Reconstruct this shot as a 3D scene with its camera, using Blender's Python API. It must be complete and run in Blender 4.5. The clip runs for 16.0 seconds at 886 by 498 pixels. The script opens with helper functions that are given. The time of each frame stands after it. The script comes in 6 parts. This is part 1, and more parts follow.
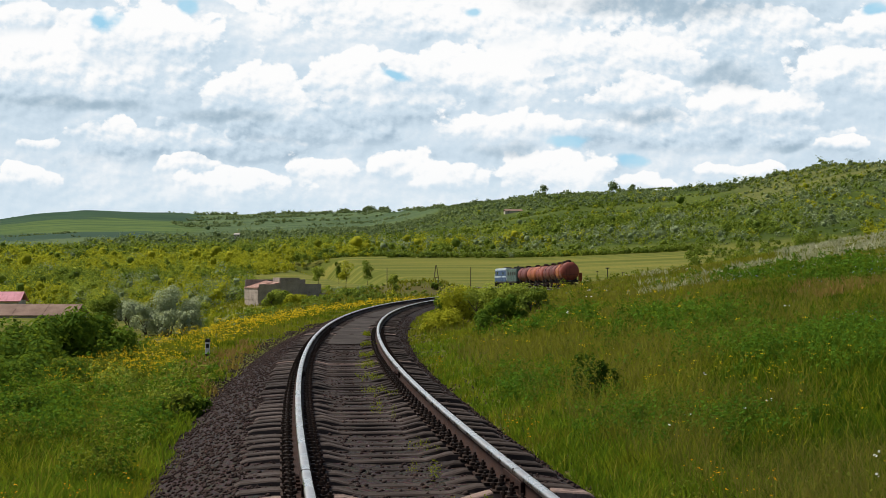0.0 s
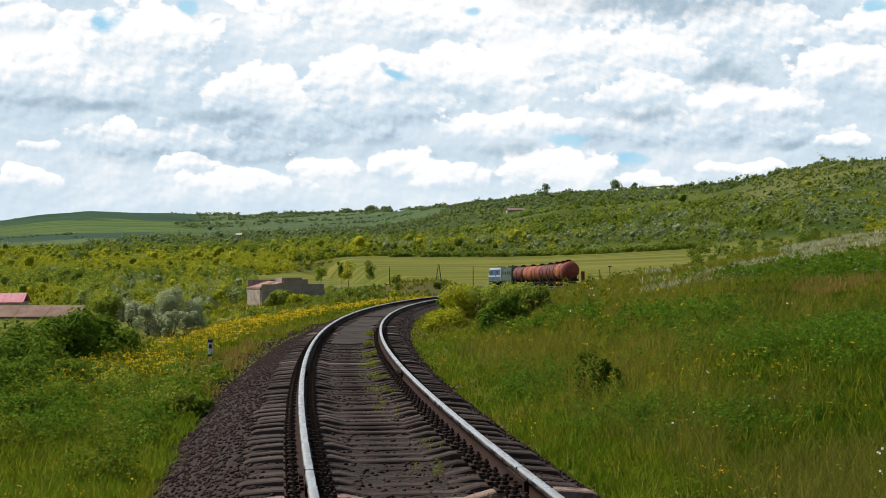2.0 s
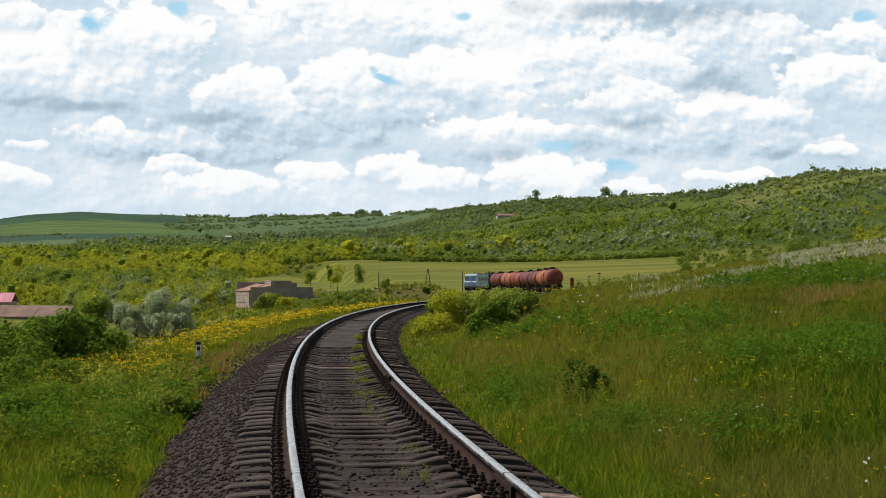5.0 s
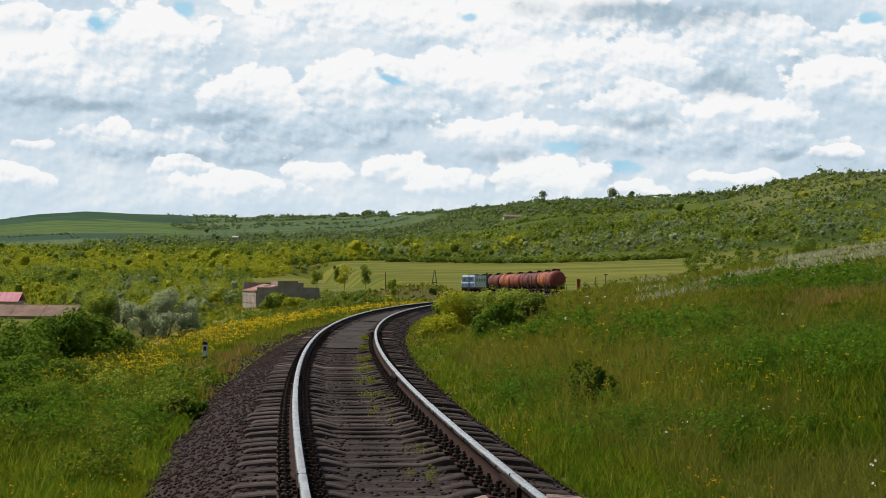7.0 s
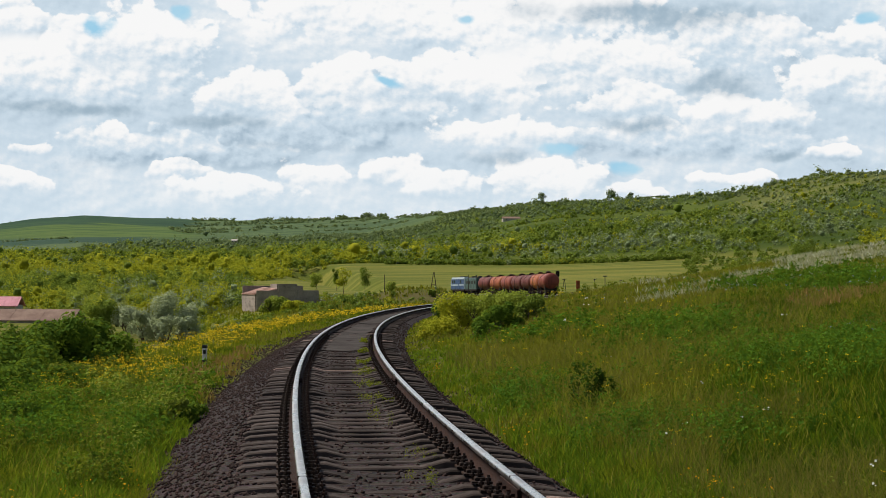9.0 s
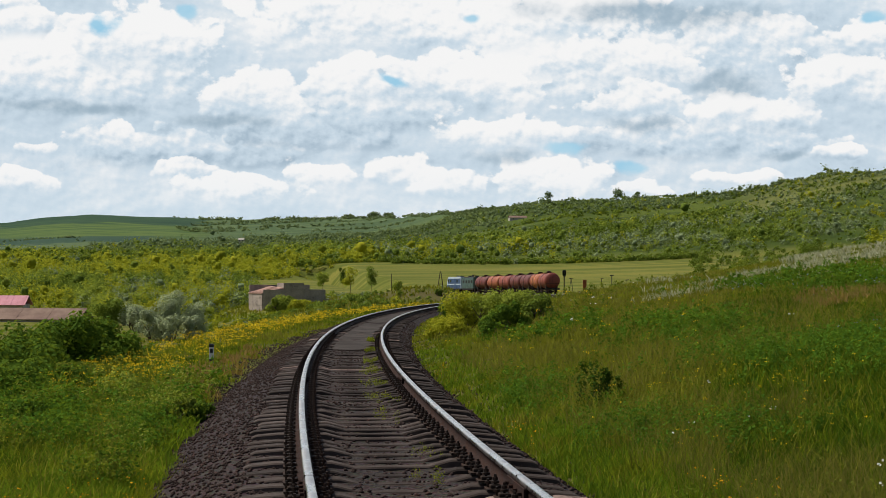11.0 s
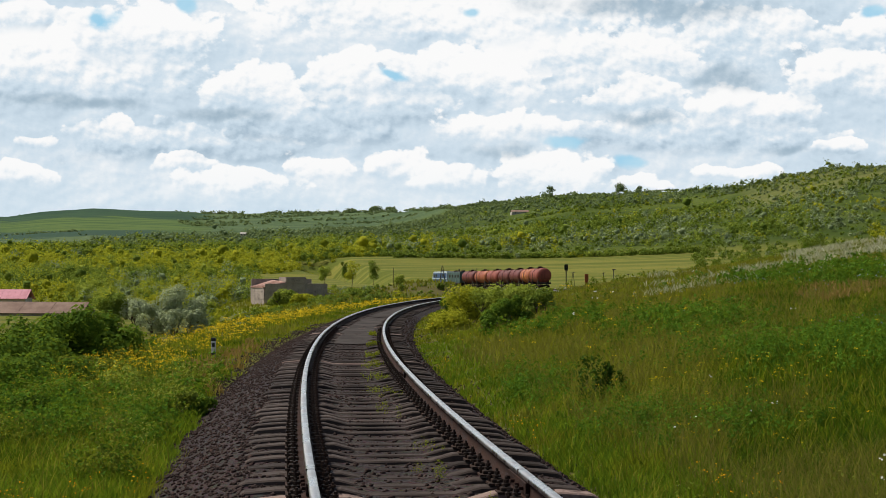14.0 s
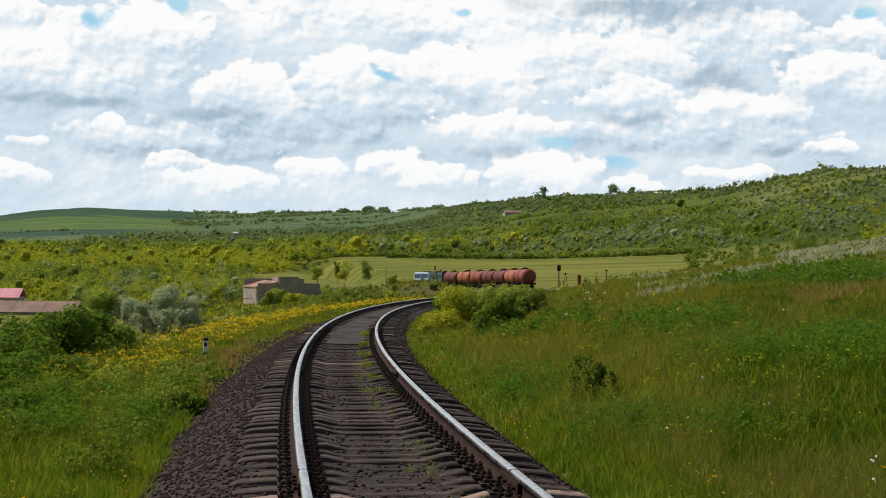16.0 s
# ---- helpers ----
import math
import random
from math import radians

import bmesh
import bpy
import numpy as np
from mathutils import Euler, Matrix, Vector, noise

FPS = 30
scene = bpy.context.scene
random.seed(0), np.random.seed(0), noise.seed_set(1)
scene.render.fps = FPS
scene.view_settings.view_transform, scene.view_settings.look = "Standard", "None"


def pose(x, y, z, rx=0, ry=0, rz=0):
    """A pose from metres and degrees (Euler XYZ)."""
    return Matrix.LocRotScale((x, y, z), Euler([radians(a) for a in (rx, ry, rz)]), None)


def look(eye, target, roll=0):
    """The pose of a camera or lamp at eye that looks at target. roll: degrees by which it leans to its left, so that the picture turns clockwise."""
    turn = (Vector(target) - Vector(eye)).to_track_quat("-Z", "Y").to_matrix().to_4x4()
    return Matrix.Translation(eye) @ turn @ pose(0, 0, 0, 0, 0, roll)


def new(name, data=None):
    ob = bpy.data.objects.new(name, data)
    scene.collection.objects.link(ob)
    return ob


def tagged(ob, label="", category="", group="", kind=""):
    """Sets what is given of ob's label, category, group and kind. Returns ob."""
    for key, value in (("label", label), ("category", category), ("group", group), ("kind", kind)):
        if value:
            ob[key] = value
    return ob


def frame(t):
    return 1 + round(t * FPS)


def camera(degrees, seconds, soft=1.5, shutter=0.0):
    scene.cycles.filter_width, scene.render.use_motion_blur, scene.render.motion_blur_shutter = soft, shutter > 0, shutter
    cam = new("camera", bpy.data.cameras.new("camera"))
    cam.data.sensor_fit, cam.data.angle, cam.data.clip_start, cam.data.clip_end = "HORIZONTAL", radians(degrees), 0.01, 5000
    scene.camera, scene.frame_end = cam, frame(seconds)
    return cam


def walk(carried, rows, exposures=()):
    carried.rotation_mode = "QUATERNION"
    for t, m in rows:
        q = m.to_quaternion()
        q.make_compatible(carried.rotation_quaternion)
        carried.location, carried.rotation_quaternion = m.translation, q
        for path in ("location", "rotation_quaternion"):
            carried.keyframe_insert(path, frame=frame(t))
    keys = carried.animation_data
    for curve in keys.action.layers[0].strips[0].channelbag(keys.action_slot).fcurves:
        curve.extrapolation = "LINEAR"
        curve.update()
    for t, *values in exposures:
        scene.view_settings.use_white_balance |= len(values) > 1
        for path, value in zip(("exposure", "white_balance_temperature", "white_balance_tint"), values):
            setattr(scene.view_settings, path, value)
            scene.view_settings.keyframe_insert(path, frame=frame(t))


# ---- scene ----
cam = camera(34.0, 16.0, soft=0.6)
EYE = 1.44          # camera height over the rail heads (rail heads near the camera are z = 0)
FOC = 784 / math.tan(radians(17.0))
HOR = 492.0


def cam_pose(yaw, pitch, roll):
    return pose(0, 0, EYE, 90 + pitch + 0.033, 0, yaw) @ pose(0, 0, 0, 0, 0, roll)


CAM = [(0, 0.000, 1.106, 0.000), (0.5, 0.135, 1.113, 0.054), (1, 0.095, 1.206, -0.028), (1.5, 0.050, 1.120, -0.360),
       (2, 0.091, 1.077, -0.276), (2.5, -0.014, 1.086, -0.197), (3, 0.122, 1.078, -0.292), (3.5, -0.005, 1.156, -0.158),
       (4, -0.218, 1.205, 0.040), (6.5, -0.148, 1.325, 0.696), (7, -0.055, 1.300, 0.577), (7.5, 0.027, 1.193, 0.354),
       (8, -0.082, 1.257, 0.324), (8.5, -0.315, 1.406, 0.414), (9, -0.089, 1.389, 0.298), (11.5, 0.193, 1.327, 0.334),
       (12, 0.213, 1.192, 0.476), (12.5, 0.511, 1.034, 0.567), (13, 0.488, 1.056, 0.429), (13.5, 0.374, 1.037, 0.590),
       (14, 0.250, 1.124, 0.369), (14.5, 0.021, 1.112, -0.036), (15, -0.301, 1.296, 0.170), (15.5, -0.128, 1.168, 0.284),
       (16, -0.034, 1.137, 0.554)]
walk(cam, [(t, cam_pose(a, b, c)) for t, a, b, c in CAM],
     [(0, 0.0), (3.5, 0.06), (7, -0.08), (9, -0.08), (12.5, -0.14), (14.5, -0.02), (16, -0.02)])

# ---- world and sun ----
SUN_EL, SUN_AZ = radians(54), radians(-72)      # azimuth from +y towards +x
world = bpy.data.worlds.new("world")
scene.world = world
world.use_nodes = True
wn = world.node_tree
sky = wn.nodes.new("ShaderNodeTexSky")
sky.sky_type, sky.sun_disc, sky.sun_elevation, sky.sun_rotation = "NISHITA", False, SUN_EL, SUN_AZ
sky.dust_density = 3.0
wn.links.new(sky.outputs["Color"], wn.nodes["Background"].inputs["Color"])
wn.nodes["Background"].inputs["Strength"].default_value = 0.092
sun = new("sun", bpy.data.lights.new("sun", "SUN"))
sun.data.energy, sun.data.angle, sun.data.color = 4.65, radians(1.0), (1.0, 0.95, 0.86)
sun.matrix_world = look((0, 0, 50), (-math.sin(SUN_AZ) * math.cos(SUN_EL), -math.cos(SUN_AZ) * math.cos(SUN_EL),
                                     50 - math.sin(SUN_EL)))


# ---- materials ----
class Nodes:
    """A small writer of node trees."""

    def __init__(self, name):
        self.mat = bpy.data.materials.new(name)
        self.mat.use_nodes = True
        self.tree = self.mat.node_tree
        self.bsdf = self.tree.nodes["Principled BSDF"]
        self.out = self.tree.nodes["Material Output"]

    def add(self, kind, **values):
        n = self.tree.nodes.new("ShaderNode" + kind)
        for k, v in values.items():
            if k == "op":
                n.operation = v
            elif k == "blend":
                n.data_type, n.blend_type = "RGBA", v
        return n

    def put(self, socket, value):
        if isinstance(value, bpy.types.NodeSocket):
            self.tree.links.new(value, socket)
        elif isinstance(value, (tuple, list)) and socket.type == "RGBA":
            socket.default_value = (*value[:3], 1)
        else:
            socket.default_value = value

    def math(self, op, a, b=0.0, c=0.0):
        n = self.add("Math", op=op)
        for i, v in enumerate((a, b, c)):
            self.put(n.inputs[i], v)
        return n.outputs[0]

    def mix(self, fac, a, b, blend="MIX"):
        n = self.add("Mix", blend=blend)
        self.put(n.inputs[0], fac)
        self.put(n.inputs[6], a)
        self.put(n.inputs[7], b)
        return n.outputs[2]

    def coords(self, kind="Object"):
        return self.add("TexCoord").outputs[kind]

    def mapped(self, scale, vec=None):
        n = self.add("Mapping")
        self.put(n.inputs[0], vec if vec is not None else self.coords())
        n.inputs["Scale"].default_value = scale if isinstance(scale, tuple) else (scale,) * 3
        return n.outputs[0]

    def noise(self, scale, detail=4.0, rough=0.55, vec=None, warp=0.0):
        n = self.add("TexNoise")
        self.put(n.inputs["Vector"], vec if vec is not None else self.coords())
        n.inputs["Scale"].default_value, n.inputs["Detail"].default_value = scale, detail
        n.inputs["Roughness"].default_value, n.inputs["Distortion"].default_value = rough, warp
        return n.outputs[0]

    def step(self, value, lo, hi, a=0.0, b=1.0):
        n = self.add("MapRange")
        n.interpolation_type = "SMOOTHSTEP"
        self.put(n.inputs[0], value)
        for i, v in enumerate((lo, hi, a, b)):
            n.inputs[1 + i].default_value = v
        return n.outputs[0]

    def bump(self, height, strength=0.5, distance=0.02):
        n = self.add("Bump")
        self.put(n.inputs["Height"], height)
        n.inputs["Strength"].default_value, n.inputs["Distance"].default_value = strength, distance
        self.put(self.bsdf.inputs["Normal"], n.outputs[0])

    def finish(self, color, rough=0.8, metal=0.0, spec=None):
        self.put(self.bsdf.inputs["Base Color"], color)
        self.put(self.bsdf.inputs["Roughness"], rough)
        self.put(self.bsdf.inputs["Metallic"], metal)
        if spec is not None:
            self.bsdf.inputs["Specular IOR Level"].default_value = spec
        return self.mat


def worn(name, a, b, scale=3.0, fine=40.0, rough=0.8, metal=0.0, bump=0.3, dirt=None, contrast=(0.35, 0.65)):
    """Two tones in large patches, a fine grain over them, dirt where given, and a fine relief."""
    n = Nodes(name)
    big = n.step(n.noise(scale, 5, 0.6), *contrast)
    small = n.noise(fine, 3, 0.6)
    col = n.mix(big, a, b)
    col = n.mix(n.step(small, 0.35, 0.75, 0.0, 0.45), col, tuple(0.55 * v for v in a))
    if dirt:
        col = n.mix(n.step(n.noise(scale * 2.3, 6, 0.7, warp=0.6), 0.52, 0.7), col, dirt)
    n.bump(small, bump, 0.01)
    return n.finish(col, n.step(big, 0, 1, rough - 0.08, min(1, rough + 0.08)), metal, 0.12 if rough > 0.7 else 0.4)


def varied(mat, lo, hi):
    """Lets the base colour differ from piece to piece."""
    tree = mat.node_tree
    bsdf = tree.nodes["Principled BSDF"]
    src = bsdf.inputs["Base Color"].links[0].from_socket
    info, rng_, hsv = (tree.nodes.new("ShaderNode" + k) for k in ("ObjectInfo", "MapRange", "HueSaturation"))
    rng_.inputs[3].default_value, rng_.inputs[4].default_value = lo, hi
    tree.links.new(info.outputs["Random"], rng_.inputs[0])
    tree.links.new(rng_.outputs[0], hsv.inputs["Value"])
    tree.links.new(src, hsv.inputs["Color"])
    tree.links.new(hsv.outputs[0], bsdf.inputs["Base Color"])
    return mat


def leafy(name, tones, trans=0.35, scale=0.35, rough=0.65):
    """Foliage: each leaf takes a tone of its own, patches drift over the plant; light shines through."""
    n = Nodes(name)
    rnd = n.add("NewGeometry").outputs["Random Per Island"]
    ramp = n.add("ValToRGB")
    ramp.color_ramp.interpolation = "LINEAR"
    for i, c in enumerate(tones):
        e = ramp.color_ramp.elements[i] if i < 2 else ramp.color_ramp.elements.new(1.0)
        e.position, e.color = i / (len(tones) - 1), (*c, 1)
    patch = n.noise(scale, 3, 0.6)
    tone = n.add("Attribute")
    tone.attribute_name = "tone"
    own = n.math("ADD", n.math("MULTIPLY", rnd, 0.35), n.math("MULTIPLY", tone.outputs["Fac"], 0.40))
    n.put(ramp.inputs[0], n.math("ADD", own, n.math("MULTIPLY", n.step(patch, 0.3, 0.7), 0.25)))
    col = ramp.outputs[0]
    n.finish(col, 0.9, 0.0, 0.04)
    tr = n.add("BsdfTranslucent")
    n.put(tr.inputs["Color"], n.mix(0.4, col, (0.24, 0.27, 0.012)))
    mx = n.add("MixShader")
    mx.inputs[0].default_value = trans
    n.tree.links.new(n.bsdf.outputs[0], mx.inputs[1])
    n.tree.links.new(tr.outputs[0], mx.inputs[2])
    n.tree.links.new(mx.outputs[0], n.out.inputs["Surface"])
    return n.mat


RUST = worn("rusty_steel", (0.026, 0.014, 0.011), (0.042, 0.021, 0.015), 4, 60, 0.85, 0.2, 0.5)
IRON = worn("dark_oily_iron", (0.030, 0.022, 0.018), (0.06, 0.035, 0.025), 6, 70, 0.8, 0.3, 0.4)
RAILHEAD = worn("polished_rail_steel", (0.62, 0.60, 0.58), (0.50, 0.47, 0.45), 2, 90, 0.33, 1.0, 0.08)
CONCRETE = varied(worn("weathered_sleeper_concrete", (0.066, 0.050, 0.042), (0.034, 0.026, 0.022), 1.5, 30, 0.9, 0, 0.5,
                       (0.030, 0.021, 0.018)), 0.55, 1.45)
FRESH = worn("brownish_sleeper_concrete", (0.26, 0.185, 0.155), (0.20, 0.14, 0.115), 2, 40, 0.9, 0, 0.4, (0.09, 0.06, 0.05))
GRIT = worn("packed_grit", (0.056, 0.046, 0.039), (0.032, 0.026, 0.022), 0.9, 14, 0.95, 0, 0.6, (0.045, 0.033, 0.028))
STONE = worn("ballast_stone", (0.042, 0.027, 0.023), (0.022, 0.014, 0.012), 3, 25, 0.95, 0, 0.6, (0.085, 0.048, 0.038))


# ---- geometry helpers ----
def mesh_object(name, verts, faces, mats, parent=None, smooth=False, idx=None, tone=None):
    me = bpy.data.meshes.new(name)
    verts = np.asarray(verts, dtype=np.float32)
    if isinstance(faces, np.ndarray):
        n, k = faces.shape
        me.vertices.add(len(verts))
        me.vertices.foreach_set("co", verts.ravel())
        me.loops.add(n * k)
        me.loops.foreach_set("vertex_index", faces.ravel().astype(np.int32))
        me.polygons.add(n)
        me.polygons.foreach_set("loop_start", np.arange(0, n * k, k, dtype=np.int32))
        me.update(calc_edges=True)
    else:
        me.from_pydata([tuple(map(float, v)) for v in verts], [], faces)
    for m in (mats if isinstance(mats, (list, tuple)) else [mats]):
        me.materials.append(m)
    if idx is not None:
        me.polygons.foreach_set("material_index", np.asarray(idx, dtype=np.int32))
    if smooth:
        me.polygons.foreach_set("use_smooth", np.ones(len(me.polygons), dtype=bool))
    if tone is not None:
        me.attributes.new("tone", "FLOAT", "POINT").data.foreach_set("value", np.asarray(tone, dtype=np.float32))
    ob = new(name, me)
    ob.parent = parent
    return ob


def part(name, bm, material, parent, label="", smooth=False):
    """Links a bmesh as one mesh object under a thing or a part."""
    me = bpy.data.meshes.new(name)
    bmesh.ops.recalc_face_normals(bm, faces=bm.faces)
    bm.to_mesh(me)
    bm.free()
    me.materials.append(material)
    if smooth:
        for p in me.polygons:
            p.use_smooth = True
    ob = new(name, me)
    ob.parent = parent
    return tagged(ob, label)


def box(bm, x0, x1, y0, y1, z0, z1, bevel=0.0):
    vs = bmesh.ops.create_cube(bm, size=1.0)["verts"]
    for v in vs:
        v.co = ((x0 + x1) / 2 + v.co.x * (x1 - x0), (y0 + y1) / 2 + v.co.y * (y1 - y0), (z0 + z1) / 2 + v.co.z * (z1 - z0))
    if bevel:
        es = list({e for v in vs for e in v.link_edges})
        bmesh.ops.bevel(bm, geom=es, offset=bevel, segments=2, affect="EDGES", profile=0.5)
    return bm


def rod(bm, a, b, r, seg=8, r2=None):
    """A round bar from a to b."""
    a, b = Vector(a), Vector(b)
    m = Matrix.Translation((a + b) / 2) @ (b - a).to_track_quat("Z", "Y").to_matrix().to_4x4()
    bmesh.ops.create_cone(bm, cap_ends=True, segments=seg, radius1=r, radius2=r if r2 is None else r2,
                          depth=(b - a).length, matrix=m)
    return bm


def lathe(bm, profile, seg=24, axis="Y"):
    """Turns a profile of (along, radius) about an axis."""
    rings = []
    for a, r in profile:
        ring = []
        for i in range(seg):
            c, s = math.cos(2 * math.pi * i / seg) * r, math.sin(2 * math.pi * i / seg) * r
            ring.append(bm.verts.new((c, a, s) if axis == "Y" else (a, c, s) if axis == "X" else (c, s, a)))
        rings.append(ring)
    for p, q in zip(rings, rings[1:]):
        for i in range(seg):
            bm.faces.new((p[i], p[(i + 1) % seg], q[(i + 1) % seg], q[i]))
    bm.faces.new(rings[0])
    bm.faces.new(rings[-1])
    return bm


def smooth01(v, lo, hi):
    t = np.clip((np.asarray(v, float) - lo) / (hi - lo), 0, 1)
    return t * t * (3 - 2 * t)


# ---- the line: right curve, then left curve, as one path ----
ST = np.arange(-60, 560.5, 0.5)


def bend(s):
    k1, k2 = 0.002458, -1 / 391.0
    if s < 133.4:
        return k1
    if s < 186.1:
        return k1 + (k2 - k1) * (s - 133.4) / 52.7
    return k2 if s < 409 else 0.0013


head0 = math.atan(-0.1456)
TH = np.zeros_like(ST)
i0 = int(np.argmin(np.abs(ST)))
TH[i0] = head0
for i in range(i0 + 1, len(ST)):
    TH[i] = TH[i - 1] + 0.5 * bend(ST[i - 1])
for i in range(i0 - 1, -1, -1):
    TH[i] = TH[i + 1] - 0.5 * bend(ST[i])
TX, TY = np.cumsum(np.sin(TH)) * 0.5, np.cumsum(np.cos(TH)) * 0.5
TX += 1.2035 - TX[i0]
TY += 0.0 - TY[i0]
TZ = -0.0055 * np.maximum(0, ST - 202)


def track(s):
    """Place and heading (clockwise from +y) of the track's centre line, at rail-head height."""
    return np.interp(s, ST, TX), np.interp(s, ST, TY), np.interp(s, ST, TZ), np.interp(s, ST, TH)


def on_track(s, u=0.0, z=0.0):
    x, y, tz, h = track(s)
    return x + u * np.cos(h), y - u * np.sin(h), tz + z


def side_of_track(x, y):
    """Signed distance to the centre line (right is positive), and the rail height there."""
    x, y = np.asarray(x, float), np.asarray(y, float)
    px, py, ph, pz = TX[::4], TY[::4], TH[::4], TZ[::4]
    u, z = np.empty(x.shape), np.empty(x.shape)
    fx, fy, fu, fz = x.ravel(), y.ravel(), u.ravel(), z.ravel()
    for a in range(0, len(fx), 20000):
        dx, dy = fx[a:a + 20000, None] - px[None], fy[a:a + 20000, None] - py[None]
        j = np.argmin(dx * dx + dy * dy, axis=1)
        k = np.arange(len(j))
        along = dx[k, j] * np.sin(ph[j]) + dy[k, j] * np.cos(ph[j])
        lat = dx[k, j] * np.cos(ph[j]) - dy[k, j] * np.sin(ph[j])
        far = np.abs(along) > 3
        lat = np.where(far, np.sign(lat) * np.sqrt(dx[k, j] ** 2 + dy[k, j] ** 2), lat)
        fu[a:a + 20000], fz[a:a + 20000] = lat, pz[j]
    return fu.reshape(x.shape), fz.reshape(x.shape)


# ---- the lie of the land ----
CROSS_U = [-80, -30, -13, -8, -5.4, -2.6, -1.9, 1.45, 1.75, 3, 5, 9.6, 16, 27, 45, 80]
CROSS_Z = [-5.0, -4.6, -3.7, -2.3, -0.62, -0.62, -0.72, -0.72, -0.45, -0.22, 0.18, 0.98, 1.95, 3.8, 6.0, 8.0]
SKY_P = [-400, 0, 60, 150, 300, 345, 430, 600, 700, 760, 820, 900, 960, 1120, 1200, 1280, 1350, 1420, 1480, 1568, 2000]
SKY_Y = [400, 391, 383, 375, 377, 380, 379, 376, 373, 369, 361, 351, 344, 340, 337, 329, 319, 304, 299, 299, 290]


def ripple(x, y, wave, seed):
    """Cheap smooth unevenness from a few crossed waves."""
    rng = np.random.RandomState(seed)
    out = 0
    for k in range(5):
        a, w, p = rng.uniform(0, 6.28), rng.uniform(0.6, 1.9) / wave * 6.28, rng.uniform(0, 6.28)
        out = out + np.sin((x * math.cos(a) + y * math.sin(a)) * w + p)
    return out / 5


def ground_z(x, y):
    x, y = np.asarray(x, float), np.asarray(y, float)
    r = np.hypot(x, y) + 1e-6
    u, tz = side_of_track(x, y)
    local = np.interp(u, CROSS_U, CROSS_Z)
    fade = np.interp(u, [6, 14], [54, 78])
    local = np.where(u > 1.5, -0.3 + (local + 0.3) * (1 - smooth01((y - fade) / 72, 0, 1)), local)
    local = local + 0.10 * ripple(x, y, 7.0, 3) * smooth01(np.abs(u), 2.6, 6) + tz
    # far land by bearing
    b = np.where(y > 0, FOC * x / np.maximum(y, 1e-3 + 0.2 * r), np.sign(x) * 1600) + 784
    b = np.clip(b, -600, 2200)
    f = np.clip(b / 784, 0, 2)
    left = np.interp(r, [60, 150, 230, 320, 450, 560], [-4, -4.5, -3.6, -1.5, 2.3, 5.2])
    mid = np.interp(r, [60, 150, 250, 340, 420, 560], [-0.6, -0.6, -0.9, -1.3, -0.2, 9.1])
    right = np.interp(r, [60, 150, 250, 340, 420, 560], [-0.4, -0.4, -0.6, -0.6, 2.2, 11.7])
    wl, wr = 1 - smooth01(f, 0.45, 0.85), smooth01(f, 1.0, 2.0)
    low = mid * (1 - wl) * (1 - wr) + left * wl + right * wr * (1 - wl)
    ridge = np.interp(b, [0, 350, 650, 784, 1000, 1568], [2500, 2500, 2200, 1600, 1300, 1000])
    q = np.clip((r - 560) / (ridge - 560), 0, 1)
    y560 = 492 - (low - EYE) / 560 * FOC
    yy = y560 + (np.interp(b, SKY_P, SKY_Y) - y560) * q ** 0.8
    up = EYE + (492 - yy) / FOC * np.minimum(r, ridge)
    far = np.where(r > 560, up - 0.02 * np.maximum(0, r - ridge), low)
    far = far + np.where(r > 200, 1, 0) * smooth01(r, 300, 900) * 2.0 * ripple(x, y, 160, 5)
    bank = 1.7 * np.exp(-((x + 1.5) / 9.0) ** 2 - ((y - 172) / 9.0) ** 2)
    far = far + bank
    near_line = 1 - smooth01(np.abs(u), 3.0, 14)
    far = far * (1 - near_line) + (tz - 0.72) * near_line
    w = smooth01(r, 100, 165)
    return local * (1 - w) + far * w


def build_ground():
    az = np.concatenate([np.radians(np.arange(-21, 21.01, 0.2)), np.radians(np.arange(24, 337, 4.0))])
    rad = np.concatenate([[0.5, 1.5, 2.5], np.geomspace(3.5, 4800, 270)])
    A, Rr = np.meshgrid(az, rad)
    x, y = np.sin(A) * Rr, np.cos(A) * Rr
    z = ground_z(x, y)
    n, m = len(rad), len(az)
    idx = np.arange(n * m).reshape(n, m)
    nx = np.roll(idx, -1, axis=1)
    faces = np.stack([idx[:-1], nx[:-1], nx[1:], idx[1:]], -1).reshape(-1, 4)[:, ::-1]
    verts = np.stack([x, y, z], -1).reshape(-1, 3)
    verts = np.vstack([verts, [[0, 0, float(ground_z(0.0, 0.01))]]])
    ob = mesh_object("ground", verts, faces.copy(), ground_material(), smooth=True)
    return tagged(ob, "grassy valley ground rising to green scrub hills", "ground", kind="structure")


